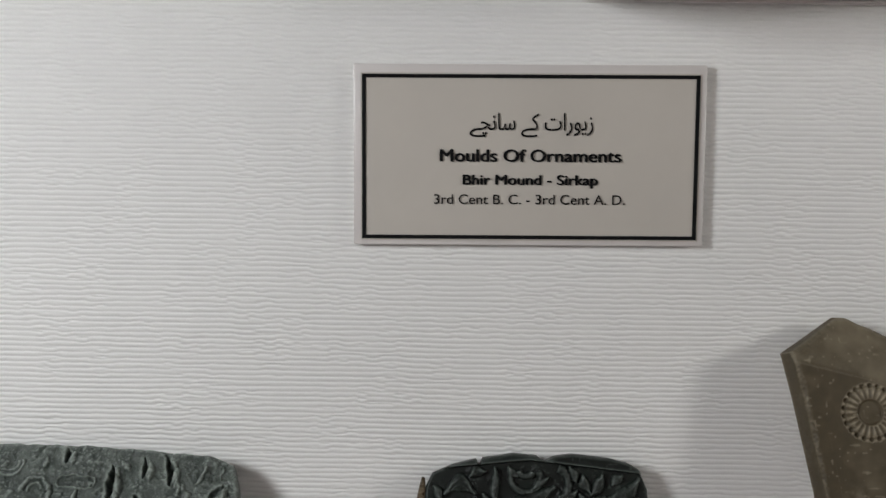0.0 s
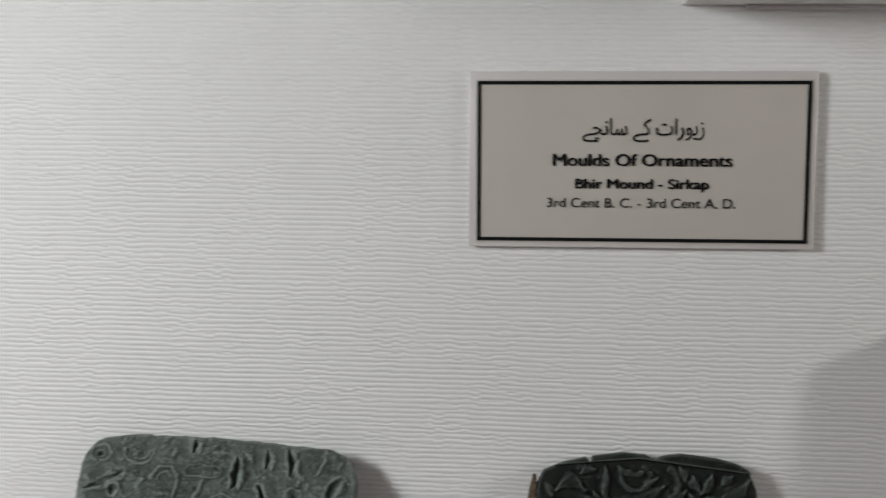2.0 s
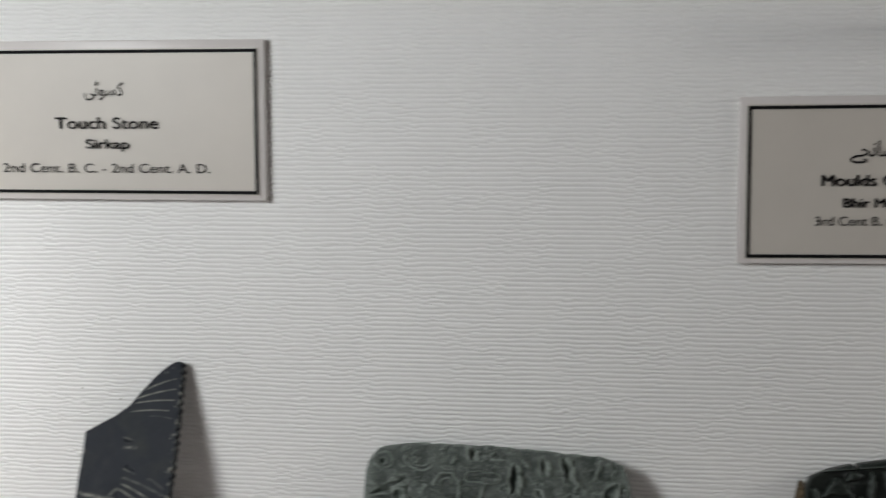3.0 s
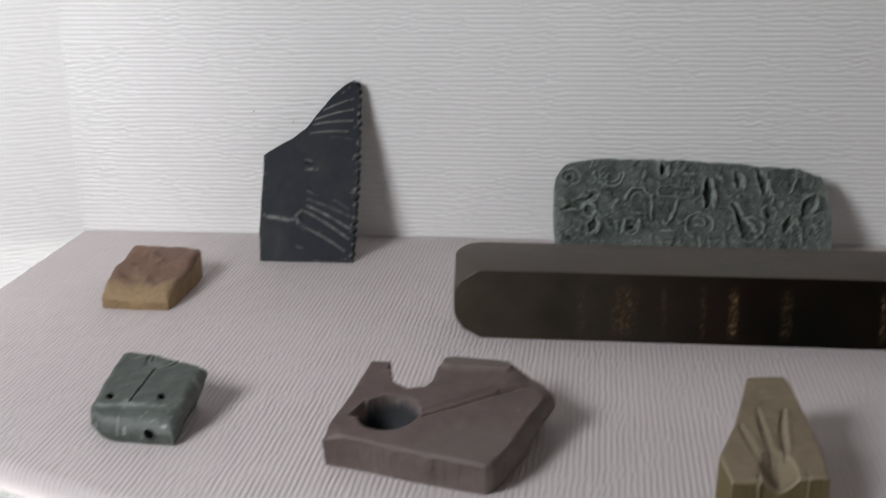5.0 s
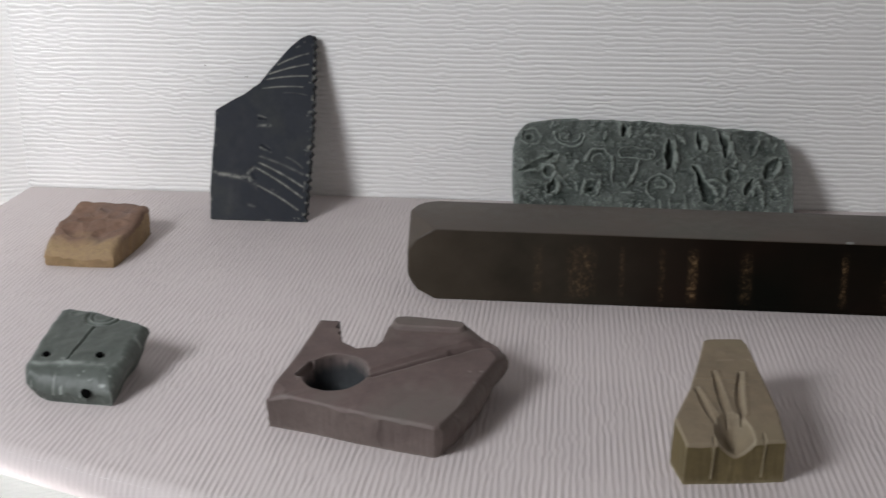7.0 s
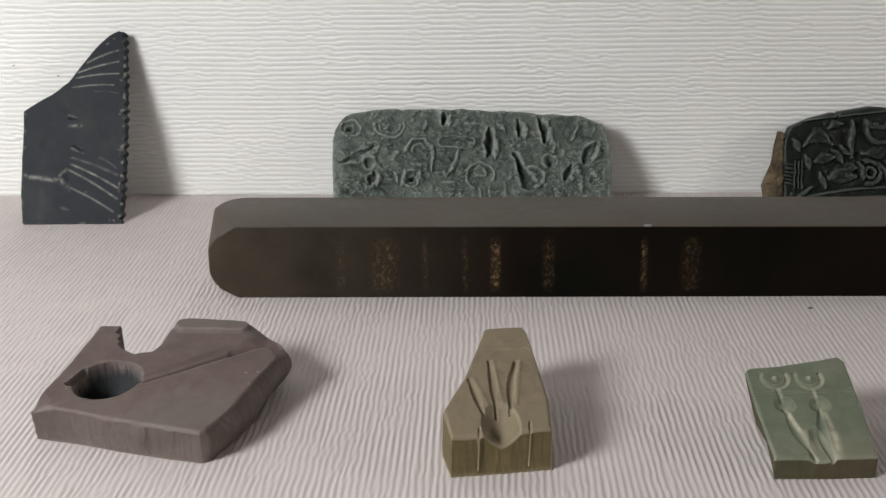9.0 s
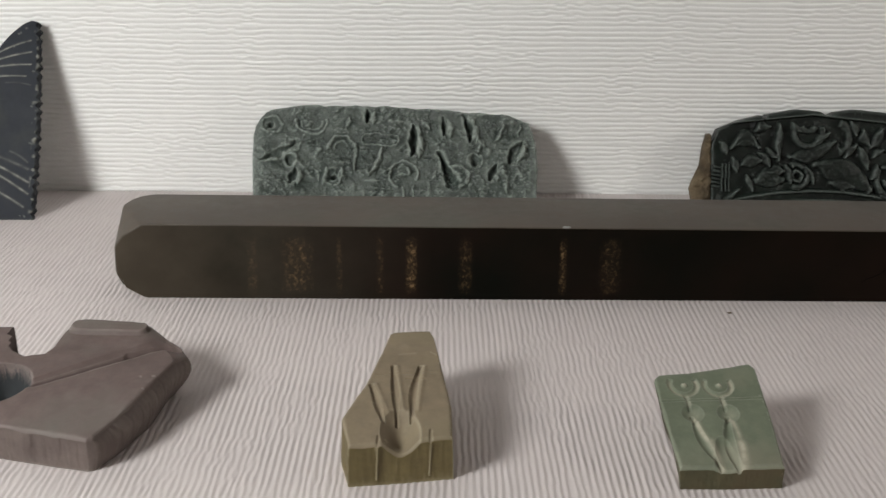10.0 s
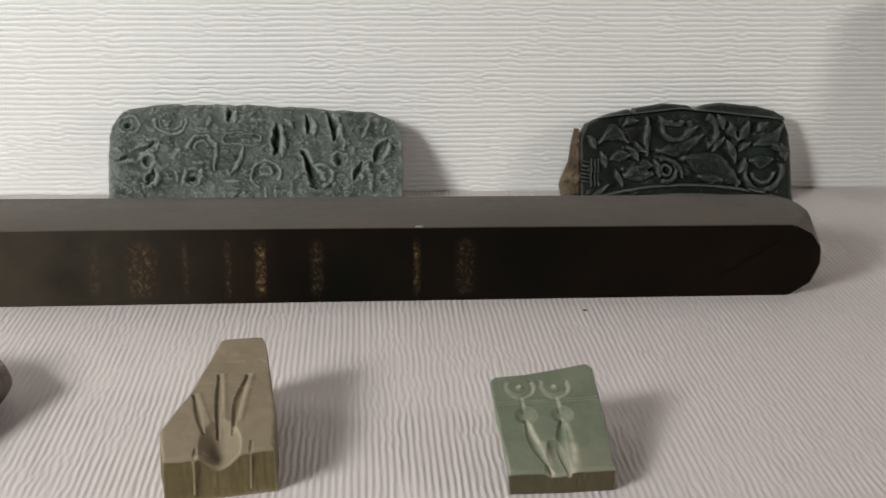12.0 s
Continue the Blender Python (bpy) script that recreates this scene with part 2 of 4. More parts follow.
# the pit's shade is put into this colour, on a blue-grey tone
PIT = stone("shaded_blue_grey_pit", (0.022, 0.024, 0.026), (0.075, 0.080, 0.084), 0.7, 60, 0.4, (0.16, 0.17, 0.17), 0.68, 0.25)
OLIVE = stone("olive_tan_steatite", (0.172, 0.132, 0.085), (0.236, 0.186, 0.124), 0.62, 45, 0.12, (0.34, 0.30, 0.22), 0.77, 0.4, (0.17, 0.142, 0.085), edge_light=(0.30, 0.26, 0.18), paler_tint=(0.36, 0.31, 0.22))
# sides of the block, darker and yellower than its carved top
OLIVE_SIDE = stone("darker_olive_steatite", (0.092, 0.070, 0.029), (0.145, 0.113, 0.050), 0.6, 50, 0.2, (0.30, 0.26, 0.16), 0.74, 0.35, edge_light=(0.32, 0.28, 0.18))
LEAF = stone("leaf_green_steatite", (0.122, 0.142, 0.096), (0.168, 0.190, 0.134), 0.6, 45, 0.12, None, 0.6, 0.4, (0.20, 0.185, 0.135), edge_light=(0.34, 0.35, 0.28), edge_from=0.505, edge_to=0.55, paler_tint=(0.50, 0.46, 0.36))
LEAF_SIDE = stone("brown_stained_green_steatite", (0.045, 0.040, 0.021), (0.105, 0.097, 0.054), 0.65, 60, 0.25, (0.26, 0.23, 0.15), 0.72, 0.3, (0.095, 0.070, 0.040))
SEA = stone("dark_sea_green_steatite", (0.008, 0.015, 0.012), (0.104, 0.122, 0.106), 0.32, 150, 0.8, (0.28, 0.31, 0.29), 0.64, 0.6, (0.014, 0.026, 0.020), edge_light=(0.25, 0.285, 0.26), edge_from=0.506, edge_to=0.56, paler_tint=(0.29, 0.33, 0.295))
BLACK = stone("black_green_steatite", (0.004, 0.0055, 0.0048), (0.013, 0.016, 0.0135), 0.36, 120, 0.4, (0.09, 0.095, 0.08), 0.75, 0.28, (0.012, 0.019, 0.014), edge_light=(0.13, 0.15, 0.14), edge_from=0.507, edge_to=0.57, paler_tint=(0.098, 0.116, 0.104))
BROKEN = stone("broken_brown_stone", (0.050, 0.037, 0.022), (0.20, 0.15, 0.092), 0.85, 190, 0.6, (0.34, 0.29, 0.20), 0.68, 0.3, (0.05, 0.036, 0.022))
TAWNY = stone("tawny_brown_steatite", (0.052, 0.039, 0.020), (0.094, 0.072, 0.041), 0.58, 32, 0.10, (0.24, 0.21, 0.15), 0.74, 0.4, (0.175, 0.145, 0.095), edge_light=(0.28, 0.24, 0.17), edge_from=0.504, edge_to=0.55, paler_tint=(0.36, 0.31, 0.22))
SCRATCH = stone("pale_scratched_stone", (0.22, 0.22, 0.21), (0.46, 0.46, 0.43), 0.8, 400, 0.3)
SCORED = stone("pale_olive_scoring", (0.22, 0.185, 0.11), (0.34, 0.29, 0.19), 0.8, 400, 0.3)
CARD = plain("cream_label_card", (0.52, 0.48, 0.43), 0.45, vary=0.03, scale=30)
CLEAR_EDGE = plain("pale_acrylic_edge", (0.62, 0.58, 0.56), 0.3, vary=0.02)
# black that paints the shade inside holes and the crack
HOLE = plain("black_recess_shade", (0.004, 0.004, 0.004), 1.0)
HOLE.node_tree.nodes["Principled BSDF"].inputs["Specular IOR Level"].default_value = 0.0
INK = plain("black_print_ink", (0.006, 0.006, 0.0065), 0.7, vary=0.2, scale=900)
INK.node_tree.nodes["Principled BSDF"].inputs["Specular IOR Level"].default_value = 0.1
GLASS_TOP = glass("clear_shelf_glass", (0.93, 0.98, 0.96))
GLASS_EDGE = plain("green_glass_edge", (0.004, 0.085, 0.075), 0.15, vary=0.15)
BLACK_TRIM = plain("black_lacquer_trim", (0.01, 0.01, 0.011), 0.35)
WHITE_PAINT = plain("white_paint", (0.78, 0.77, 0.75), 0.5, vary=0.03)
ROOM_PAINT = plain("warm_gallery_paint", (0.52, 0.48, 0.45), 0.8, vary=0.05, scale=3)
CARPET = plain("brown_gallery_floor", (0.22, 0.15, 0.12), 0.8, vary=0.2, scale=40)
CEILING_PAINT = plain("white_ceiling_paint", (0.75, 0.73, 0.70), 0.85, vary=0.03, scale=3)

# ---- the display case ----
X0, X1 = -0.303, 0.373          # inner faces of the case's end walls
ZLOW, ZTOP = -0.34, 0.62


def ridges(u, v, pitch, seed, breaks=1.0, cusp=False):
    """Relief of the embossed paper: straight ridges across u that slip, break and join along v (mm)."""
    wob = lattice(u, v, 42.0, seed) * 0.14 + lattice(u * 1.4, v * 0.5, 3.6, seed + 3) * 0.05 * breaks
    slip = np.tanh(8.0 * lattice(u, v * 0.62, pitch * 1.1, seed + 13)) * np.clip(0.45 + 1.1 * lattice(u, v, 11.0, seed + 15), 0, 1)
    wob = wob + breaks * (0.22 * slip + 0.05 * lattice(u, v * 0.8, 1.6, seed + 7))
    s = np.sin(2 * np.pi * (u / pitch + wob))
    ridge = np.sign(s) * np.abs(s) ** 0.6
    if cusp:
        ridge = 2 * np.abs(np.sin(np.pi * (u / pitch + wob))) ** 0.55 - 1
    amp = 0.9 + 0.4 * lattice(u, v, 5.0, seed + 5)
    return ridge * amp + 0.12 * lattice(u, v, 1.3, seed + 9)


def back_wall():
    zs = np.arange(-0.004, 0.345, 0.00034)
    xs = np.arange(X0 - 0.002, X1 + 0.002, 0.0012)
    X, Z = np.meshgrid(xs, zs)
    D = ridges(Z * 1000, X * 1000, 2.35, 21, 1.0, True) * 0.00041
    P = np.stack([X, -D, Z], -1)
    ob = new("wall_back", grid_mesh("wall_back", P, PAPER_WALL))
    tagged(ob, "white embossed paper with fine horizontal ridges on the case back", "wall", kind="structure")
    for z0, z1, nm in ((ZLOW, -0.004, "wall_back_lower"), (0.345, ZTOP, "wall_back_upper")):
        w = part(nm, box(X0 - 0.012, X1 + 0.012, 0.0, 0.012, z0, z1), PAPER_FAR)
        tagged(w, "white ridged paper on the back of the display case", "wall", kind="structure")
    w = part("wall_back_core", box(X0 - 0.012, X1 + 0.012, 0.0012, 0.012, -0.004, 0.345), WHITE_PAINT)
    tagged(w, "white board behind the ridged wall paper", "wall", kind="structure")


CANT = radians(24)              # the end walls splay towards the viewer


def end_walls():
    """Canted end walls; the board stops short of them."""
    c, k = math.cos(CANT), math.sin(CANT)
    zs = np.arange(-0.34, 0.345, 0.00042)
    run = np.arange(0.0, 0.346, 0.0024)
    for nm, x0, sign, fine in (("wall_left", X0, -1, True), ("wall_right", X1, 1, False)):
        m = Matrix(((sign * c, -sign * k, 0, x0), (-k, -c, 0, 0), (0, 0, 1, 0), (0, 0, 0, 1)))
        if fine:
            S, Z = np.meshgrid(run, zs)
            D = ridges(Z * 1000, S * 1000 + 300, 2.35, 33, 1.0, True) * 0.00033
            P = np.stack([x0 + sign * (c * S - k * D), -k * S - c * D, Z], -1)
            tagged(new(nm, grid_mesh(nm, P, PAPER_WALL)), "white embossed paper on the canted end of the case", "wall", kind="structure")
        core = box(0.0, 0.35, -0.014, -0.0012 if fine else 0.0, ZLOW, ZTOP)
        bmesh.ops.transform(core, matrix=m, verts=core.verts[:])
        core = part(nm + "_core" if fine else nm, core, WHITE_PAINT if fine else PAPER_FAR)
        tagged(core, "white papered canted end wall of the display case", "wall", kind="structure")
        a, b = sorted((x0 + sign * 0.322, x0 + sign * 0.335))
        cheek = part("case_cheek_left" if fine else "case_cheek_right", box(a, b, -0.150, 0.0122, ZLOW, ZTOP), WHITE_PAINT)
        tagged(cheek, "white painted outer cheek of the display case", "wall", kind="structure")


def arc_y(x, cx, cy, r):
    return cy - np.sqrt(r * r - (x - cx) ** 2)


def display_board():
    """Board with a bowed front, covered in ridged paper that runs front to back and wraps over the edge."""
    xs = np.arange(X0 + 0.0005, X1 - 0.0004, 0.00034)
    front = arc_y(xs, 0.035, 0.345, 0.650) + 0.0060
    ts = np.linspace(0, 1, 190)
    rows = []
    for t in ts:
        y = -0.0005 + (front + 0.0005) * t
        d = ridges(xs * 1000, y * 1000 + 700, 1.95, 47, 0.95) * 0.000145
        rows.append(np.stack([xs, y, d], -1))
    for k in range(1, 9):            # rounded nosing
        a = math.pi / 2 * k / 8
        d = ridges(xs * 1000, front * 1000 + 700 - 4.0 * a, 1.95, 47, 0.95) * 0.000145
        rows.append(np.stack([xs, front - (0.0060 + d) * math.sin(a), -0.0060 + (0.0060 + d) * math.cos(a)], -1))
    for z in (-0.0068, -0.0078):
        rows.append(np.stack([xs, front - 0.0060, np.full_like(xs, z)], -1))
    P = np.array(rows)[:, ::-1]
    ob = new("display_board", grid_mesh("display_board", P, PAPER_BOARD))
    tagged(ob, "bow-fronted board covered in pinkish white ridged paper", "shelf board", kind="structure")
    return ob


def board_core():
    ob = part("display_board_core", bowed_sheet(0.035, 0.3475, 0.650, -0.0078, -0.0012, 0.0), WHITE_PAINT)
    tagged(ob, "white board under the ridged paper covering", "shelf board", kind="structure")


def bowed_sheet(cx, cy, r, z0, z1, inset, n=60):
    bm = bmesh.new()
    xs = np.linspace(X0 + inset, X1 - inset, n)
    pts = [(x, float(arc_y(x, cx, cy, r))) for x in xs] + [(X1 - inset, 0.001), (X0 + inset, 0.001)]
    low = [bm.verts.new((x, y, z0)) for x, y in pts]
    top = [bm.verts.new((x, y, z1)) for x, y in pts]
    bm.faces.new(low[::-1]), bm.faces.new(top)
    k = len(pts)
    for i in range(k):
        bm.faces.new((low[i], low[(i + 1) % k], top[(i + 1) % k], top[i]))
    return bm


def glass_shelf():
    thing = base_empty("glass_shelf", 0.035, -0.15, -0.0145)
    sheet = part("pane", bowed_sheet(0.065, 0.614, 0.930, -0.0143, -0.0082, 0.001), GLASS_TOP, None, "clear glass with pale reflections")
    sheet.visible_shadow = False
    # polished front edge, which shows the depth of green in the glass
    bm = bmesh.new()
    xs = np.linspace(X0 + 0.001, X1 - 0.001, 80)
    ring = []
    for x in xs:
        y = float(arc_y(x, 0.065, 0.614, 0.930))
        ring.append([bm.verts.new((x, y - d, z)) for d, z in ((0.0002, -0.0143), (0.0011, -0.0138), (0.0012, -0.0088), (0.0002, -0.0082))])
    for a, b in zip(ring, ring[1:]):
        for i in range(3):
            bm.faces.new((a[i], b[i], b[i + 1], a[i + 1]))
        bm.faces.new((a[3], b[3], b[0], a[0]))
    bm.faces.new(ring[0]), bm.faces.new(ring[-1])
    edge = part("edge", bm, GLASS_EDGE, None, "dark green polished glass edge", smooth=True)
    for o in (sheet, edge):
        o.parent = thing
        o.matrix_parent_inverse = Matrix.Translation(thing.location).inverted()
    tagged(thing, "clear glass shelf with a dark green edge under the papered board", "shelf")


def lower_shelf():
    bm = bmesh.new()
    plan = ((-0.60, -0.36), (0.67, -0.36), (0.67, -0.135), (X1 - 0.002, -0.004), (X0 + 0.002, -0.004), (-0.60, -0.135))
    low = [bm.verts.new((x, y, -0.302)) for x, y in plan]
    top = [bm.verts.new((x, y, -0.290)) for x, y in plan]
    bm.faces.new(low[::-1]), bm.faces.new(top)
    for i in range(6):
        bm.faces.new((low[i], low[(i + 1) % 6], top[(i + 1) % 6], top[i]))
    bmesh.ops.bevel(bm, geom=bm.edges[:], offset=0.002, segments=2, affect="EDGES", profile=0.5)
    ob = part("lower_board", bm, PAPER_LOW, None, smooth=True)
    tagged(ob, "lower display board covered in pinkish white ridged paper", "shelf board", kind="structure")


def upper_ledge():
    thing = base_empty("wall_ledge", 0.30, -0.035, 0.2438)
    bits = [part("board", box(0.2175, X1 - 0.002, -0.0675, -0.0012, 0.2440, 0.2496, 0.0004), WHITE_PAINT),
            part("edging", box(0.2160, X1 - 0.002, -0.0705, -0.0677, 0.2436, 0.2500, 0.0005), BLACK_TRIM, None, "glossy black front edging"),
            part("batten", box(0.2455, X1 - 0.002, -0.006, -0.0012, 0.2424, 0.2438, 0.0003), CLEAR_EDGE)]
    for o in bits:
        o.parent = thing
        o.matrix_parent_inverse = Matrix.Translation(thing.location).inverted()
    tagged(thing, "narrow white wall ledge with black front edging", "ledge")


def gallery():
    for nm, mat, dims, lab, cat in (
            ("plinth", WHITE_PAINT, (-0.65, 0.72, -0.300, 0.012, -1.1, ZLOW), "white plinth under the display case", "plinth"),
            ("floor", CARPET, (-2.2, 2.2, -3.0, 0.06, -1.12, -1.1), "dull brown gallery floor", "floor"),
            ("ceiling", CEILING_PAINT, (-2.2, 2.2, -3.0, 0.06, 1.6, 1.62), "plain white gallery ceiling", "ceiling"),
            ("wall_west", ROOM_PAINT, (-2.25, -2.2, -3.0, 0.06, -1.1, 1.6), "plain warm painted gallery wall", "wall"),
            ("wall_east", ROOM_PAINT, (2.2, 2.25, -3.0, 0.06, -1.1, 1.6), "plain warm painted gallery wall", "wall"),
            ("wall_south", ROOM_PAINT, (-2.2, 2.2, -3.05, -3.0, -1.1, 1.6), "plain warm painted gallery wall", "wall"),
            ("wall_north", ROOM_PAINT, (-2.2, 2.2, 0.0125, 0.06, -1.1, 1.6), "plain warm painted gallery wall", "wall")):
        tagged(part(nm, box(*dims), mat), lab, cat, kind="structure")


back_wall()
end_walls()
display_board()
board_core()
glass_shelf()
lower_shelf()
upper_ledge()
gallery()


# ---- carved stones ----
def resample(line, n):
    p = np.array(line, float)
    d = np.r_[0, np.cumsum(np.linalg.norm(np.diff(p, axis=0), axis=1))]
    s = np.linspace(0, d[-1], n)
    return np.stack([np.interp(s, d, p[:, 0]), np.interp(s, d, p[:, 1])], -1)


def slab_mesh(name, bottom, right, top, left, height, material, nu=120, nv=100, bevel=0.8, chip=0.15, taper=(1.0, 1.0), shift=(0.0, 0.0), base=0.0, seed=1, sharp=38, undercut=None, bulge=None, recolour=None, side=None, paler=None, proud=None, joined=False):
    """A worked stone in millimetres: an outline of four edges, a carved face at height(a, b), sides that go down to base."""
    bo, to, le, ri = resample(bottom, nu), resample(top, nu), resample(left, nv), resample(right, nv)
    u, v = np.linspace(0, 1, nu)[None, :, None], np.linspace(0, 1, nv)[:, None, None]
    P = (1 - v) * bo[None] + v * to[None] + (1 - u) * le[:, None] + u * ri[:, None] \
        - ((1 - u) * (1 - v) * bo[0] + u * (1 - v) * bo[-1] + (1 - u) * v * to[0] + u * v * to[-1])
    A, Bc = P[..., 0], P[..., 1]
    # distance to the rim along the grid
    du = np.linalg.norm(np.diff(P, axis=1), axis=2)
    dv = np.linalg.norm(np.diff(P, axis=0), axis=2)
    cu = np.concatenate([np.zeros((nv, 1)), np.cumsum(du, 1)], 1)
    cv = np.concatenate([np.zeros((1, nu)), np.cumsum(dv, 0)], 0)
    rim = np.minimum(np.minimum(cu, cu[:, -1:] - cu), np.minimum(cv, cv[-1:] - cv))
    bev = bevel * (1 + 0.5 * rough_field(A, Bc, 5.0, seed + 40))
    k = np.clip(1 - rim / np.maximum(bev, 1e-3), 0, 1)
    H = height(A, Bc) - bev * (1 - np.sqrt(np.maximum(0, 1 - k * k))) * 0.9
    H = H + 0.06 * rough_field(A, Bc, 3.0, seed + 60)
    paled = np.zeros_like(H) if paler is None else np.clip(paler(A, Bc), 0, 1)
    if proud:          # what stands proud of its surroundings is paled, as wear and painted highlights
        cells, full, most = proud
        paled = np.maximum(paled, most * np.clip((H - smooth_field(H, cells)) / full, 0, 1))
    border = np.concatenate([np.arange(nu), np.arange(1, nv) * nu + nu - 1, (nv - 1) * nu + np.arange(nu - 2, -1, -1), np.arange(nv - 2, 0, -1) * nu])
    V = np.stack([A, Bc, H], -1).reshape(-1, 3)
    ringed = V[border]
    c = ringed[:, :2].mean(0)
    rs = [V]
    steps = (0.12, 0.3, 0.5, 0.72, 0.9, 1.0)
    rough = rough_field(ringed[:, 0] * 1.3, ringed[:, 1] * 1.3, 4.0, seed + 80)
    for i, s in enumerate(steps):
        w = ringed[:, 2] * (1 - s) + base * s
        sc = np.array([1 + (taper[0] - 1) * s, 1 + (taper[1] - 1) * s])
        q = c + (ringed[:, :2] - c) * sc + np.array(shift) * s
        if undercut:
            q = q - np.stack([undercut(ringed[:, 0], ringed[:, 1]) * s, np.zeros(len(q))], -1)
        if bulge:
            q = q + np.stack([bulge(ringed[:, 0], ringed[:, 1]) * math.sin(math.pi * s ** 0.7), np.zeros(len(q))], -1)
        n = ringed[:, :2] - c
        n = n / np.maximum(np.linalg.norm(n, axis=1, keepdims=True), 1e-6)
        if s < 1:
            q = q + n * (chip * (rough + 0.6 * lattice(np.arange(len(n)), w * 3, 4.0, seed + i)))[:, None]
        rs.append(np.c_[q, w])
    nb, n0 = len(border), nu * nv
    idx = np.arange(n0).reshape(nv, nu)
    top_faces = np.stack([idx[:-1, :-1], idx[:-1, 1:], idx[1:, 1:], idx[1:, :-1]], -1).reshape(-1, 4).tolist()
    sides, prev = [], np.arange(nb)
    for i in range(len(steps)):
        cur = (i + 1) * nb + np.arange(nb)
        sides += np.stack([prev, cur, np.roll(cur, -1), np.roll(prev, -1)], -1).tolist()
        prev = cur
    sides.append(prev[::-1].tolist())
    out = []
    pieces = (("carved_face", V, top_faces, material), ("body", np.concatenate([ringed] + rs[1:]), sides, side or material))
    if joined:
        whole = np.concatenate([V] + rs[1:])
        stitch = np.concatenate([border, n0 + np.arange(len(whole) - n0)])
        pieces = ((name, whole, top_faces + [[int(stitch[i]) for i in f] for f in sides], material),)
    for nm, vv, ff, stuff in pieces:
        me = bpy.data.meshes.new(nm)
        me.from_pydata((vv * 0.001).tolist(), [], ff)
        me.polygons.foreach_set("use_smooth", np.ones(len(me.polygons), bool))
        me.update()
        me.set_sharp_from_angle(angle=radians(sharp))
        me.materials.append(stuff)
        if recolour and nm == "carved_face":      # part of the face in a second colour, for a pit's painted shade
            me.materials.append(recolour[0])
            mid = V[np.array(ff)].mean(1)
            me.polygons.foreach_set("material_index", recolour[1](mid[:, 0], mid[:, 1]).astype(np.int32))
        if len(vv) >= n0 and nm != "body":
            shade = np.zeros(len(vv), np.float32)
            shade[:n0] = paled.reshape(-1)
            me.attributes.new("paler", "FLOAT", "POINT").data.foreach_set("value", shade)
        out.append(me)
    return out


def smooth_field(H, k):
    """Mean over a square of 2k + 1 cells."""
    for axis in (0, 1):
        pad = [(0, 0), (0, 0)]
        pad[axis] = (k + 1, k)
        c = np.cumsum(np.pad(H, pad, mode="edge"), axis=axis)
        n = H.shape[axis]
        H = (np.take(c, range(2 * k + 1, 2 * k + 1 + n), axis) - np.take(c, range(0, n), axis)) / (2 * k + 1)
    return H


def stroke(A, B, a0, b0, a1, b1, wide, gain=1.0, bow=0.0):
    """A soft line: how pale it is."""
    da, db = a1 - a0, b1 - b0
    ln = max(math.hypot(da, db), 1e-6)
    t = np.clip(((A - a0) * da + (B - b0) * db) / ln ** 2, 0, 1)
    bend = bow * np.sin(np.pi * t)
    d = np.hypot(A - a0 - t * da + bend * db / ln, B - b0 - t * db - bend * da / ln)
    return gain * np.exp(-(d / wide) ** 2)


def cut(A, B, a0, b0, a1, b1, r0, r1=None, depth=1.0, power=2.0):
    """A groove or dimple from one place to another, tapering from r0 to r1: its depth field."""
    r1 = r0 if r1 is None else r1
    da, db = a1 - a0, b1 - b0
    t = np.clip(((A - a0) * da + (B - b0) * db) / max(da * da + db * db, 1e-9), 0, 1)
    d = np.hypot(A - a0 - t * da, B - b0 - t * db)
    r = r0 + (r1 - r0) * t
    return depth * np.clip(1 - (d / r) ** power, 0, 1)


def leaf(A, B, a0, b0, a1, b1, r, depth, bend=0.0, blunt=0.0):
    """A lens-shaped stroke with a curved spine: its depth field, deepest along the spine."""
    da, db = a1 - a0, b1 - b0
    ln = max(math.hypot(da, db), 1e-6)
    t = ((A - a0) * da + (B - b0) * db) / ln ** 2
    side = ((A - a0) * -db + (B - b0) * da) / ln
    tc = np.clip(t, 0, 1)
    side = side - bend * np.sin(np.pi * tc)
    w = r * np.maximum(np.sin(np.pi * np.clip(0.06 + 0.88 * tc, 0, 1)), blunt)
    d = np.hypot(side, (t - tc) * ln)
    return depth * np.clip(1 - (d / w) ** 2, 0, 1)


def ring_cut(A, B, ca, cb, r, w, depth, a0=0.0, a1=360.0):
    """An arc groove of width w."""
    d = np.abs(np.hypot(A - ca, B - cb) - r)
    ang = (np.degrees(np.arctan2(B - cb, A - ca)) - a0) % 360
    return depth * np.clip(1 - (d / w) ** 2, 0, 1) * (ang <= (a1 - a0))


def place(name, me, m, label, category, group=""):
    ob = new(name)
    ob.empty_display_size = 0.02
    ob.matrix_world = m
    for piece in me:
        new(piece.name.split(".")[0], piece).parent = ob
    return tagged(ob, label, category, group)


def leaning(x, y0, y1, z1, z0=0.0):
    """Frame of a face that leans on the wall: a to the right, b up the face, normal to the viewer."""
    up = Vector((0, y1 - y0, z1 - z0)).normalized()
    right = Vector((1, 0, 0))
    nor = right.cross(up)
    m = Matrix((right, up, nor)).transposed().to_4x4()
    m.translation = (x, y0, z0)
    return m


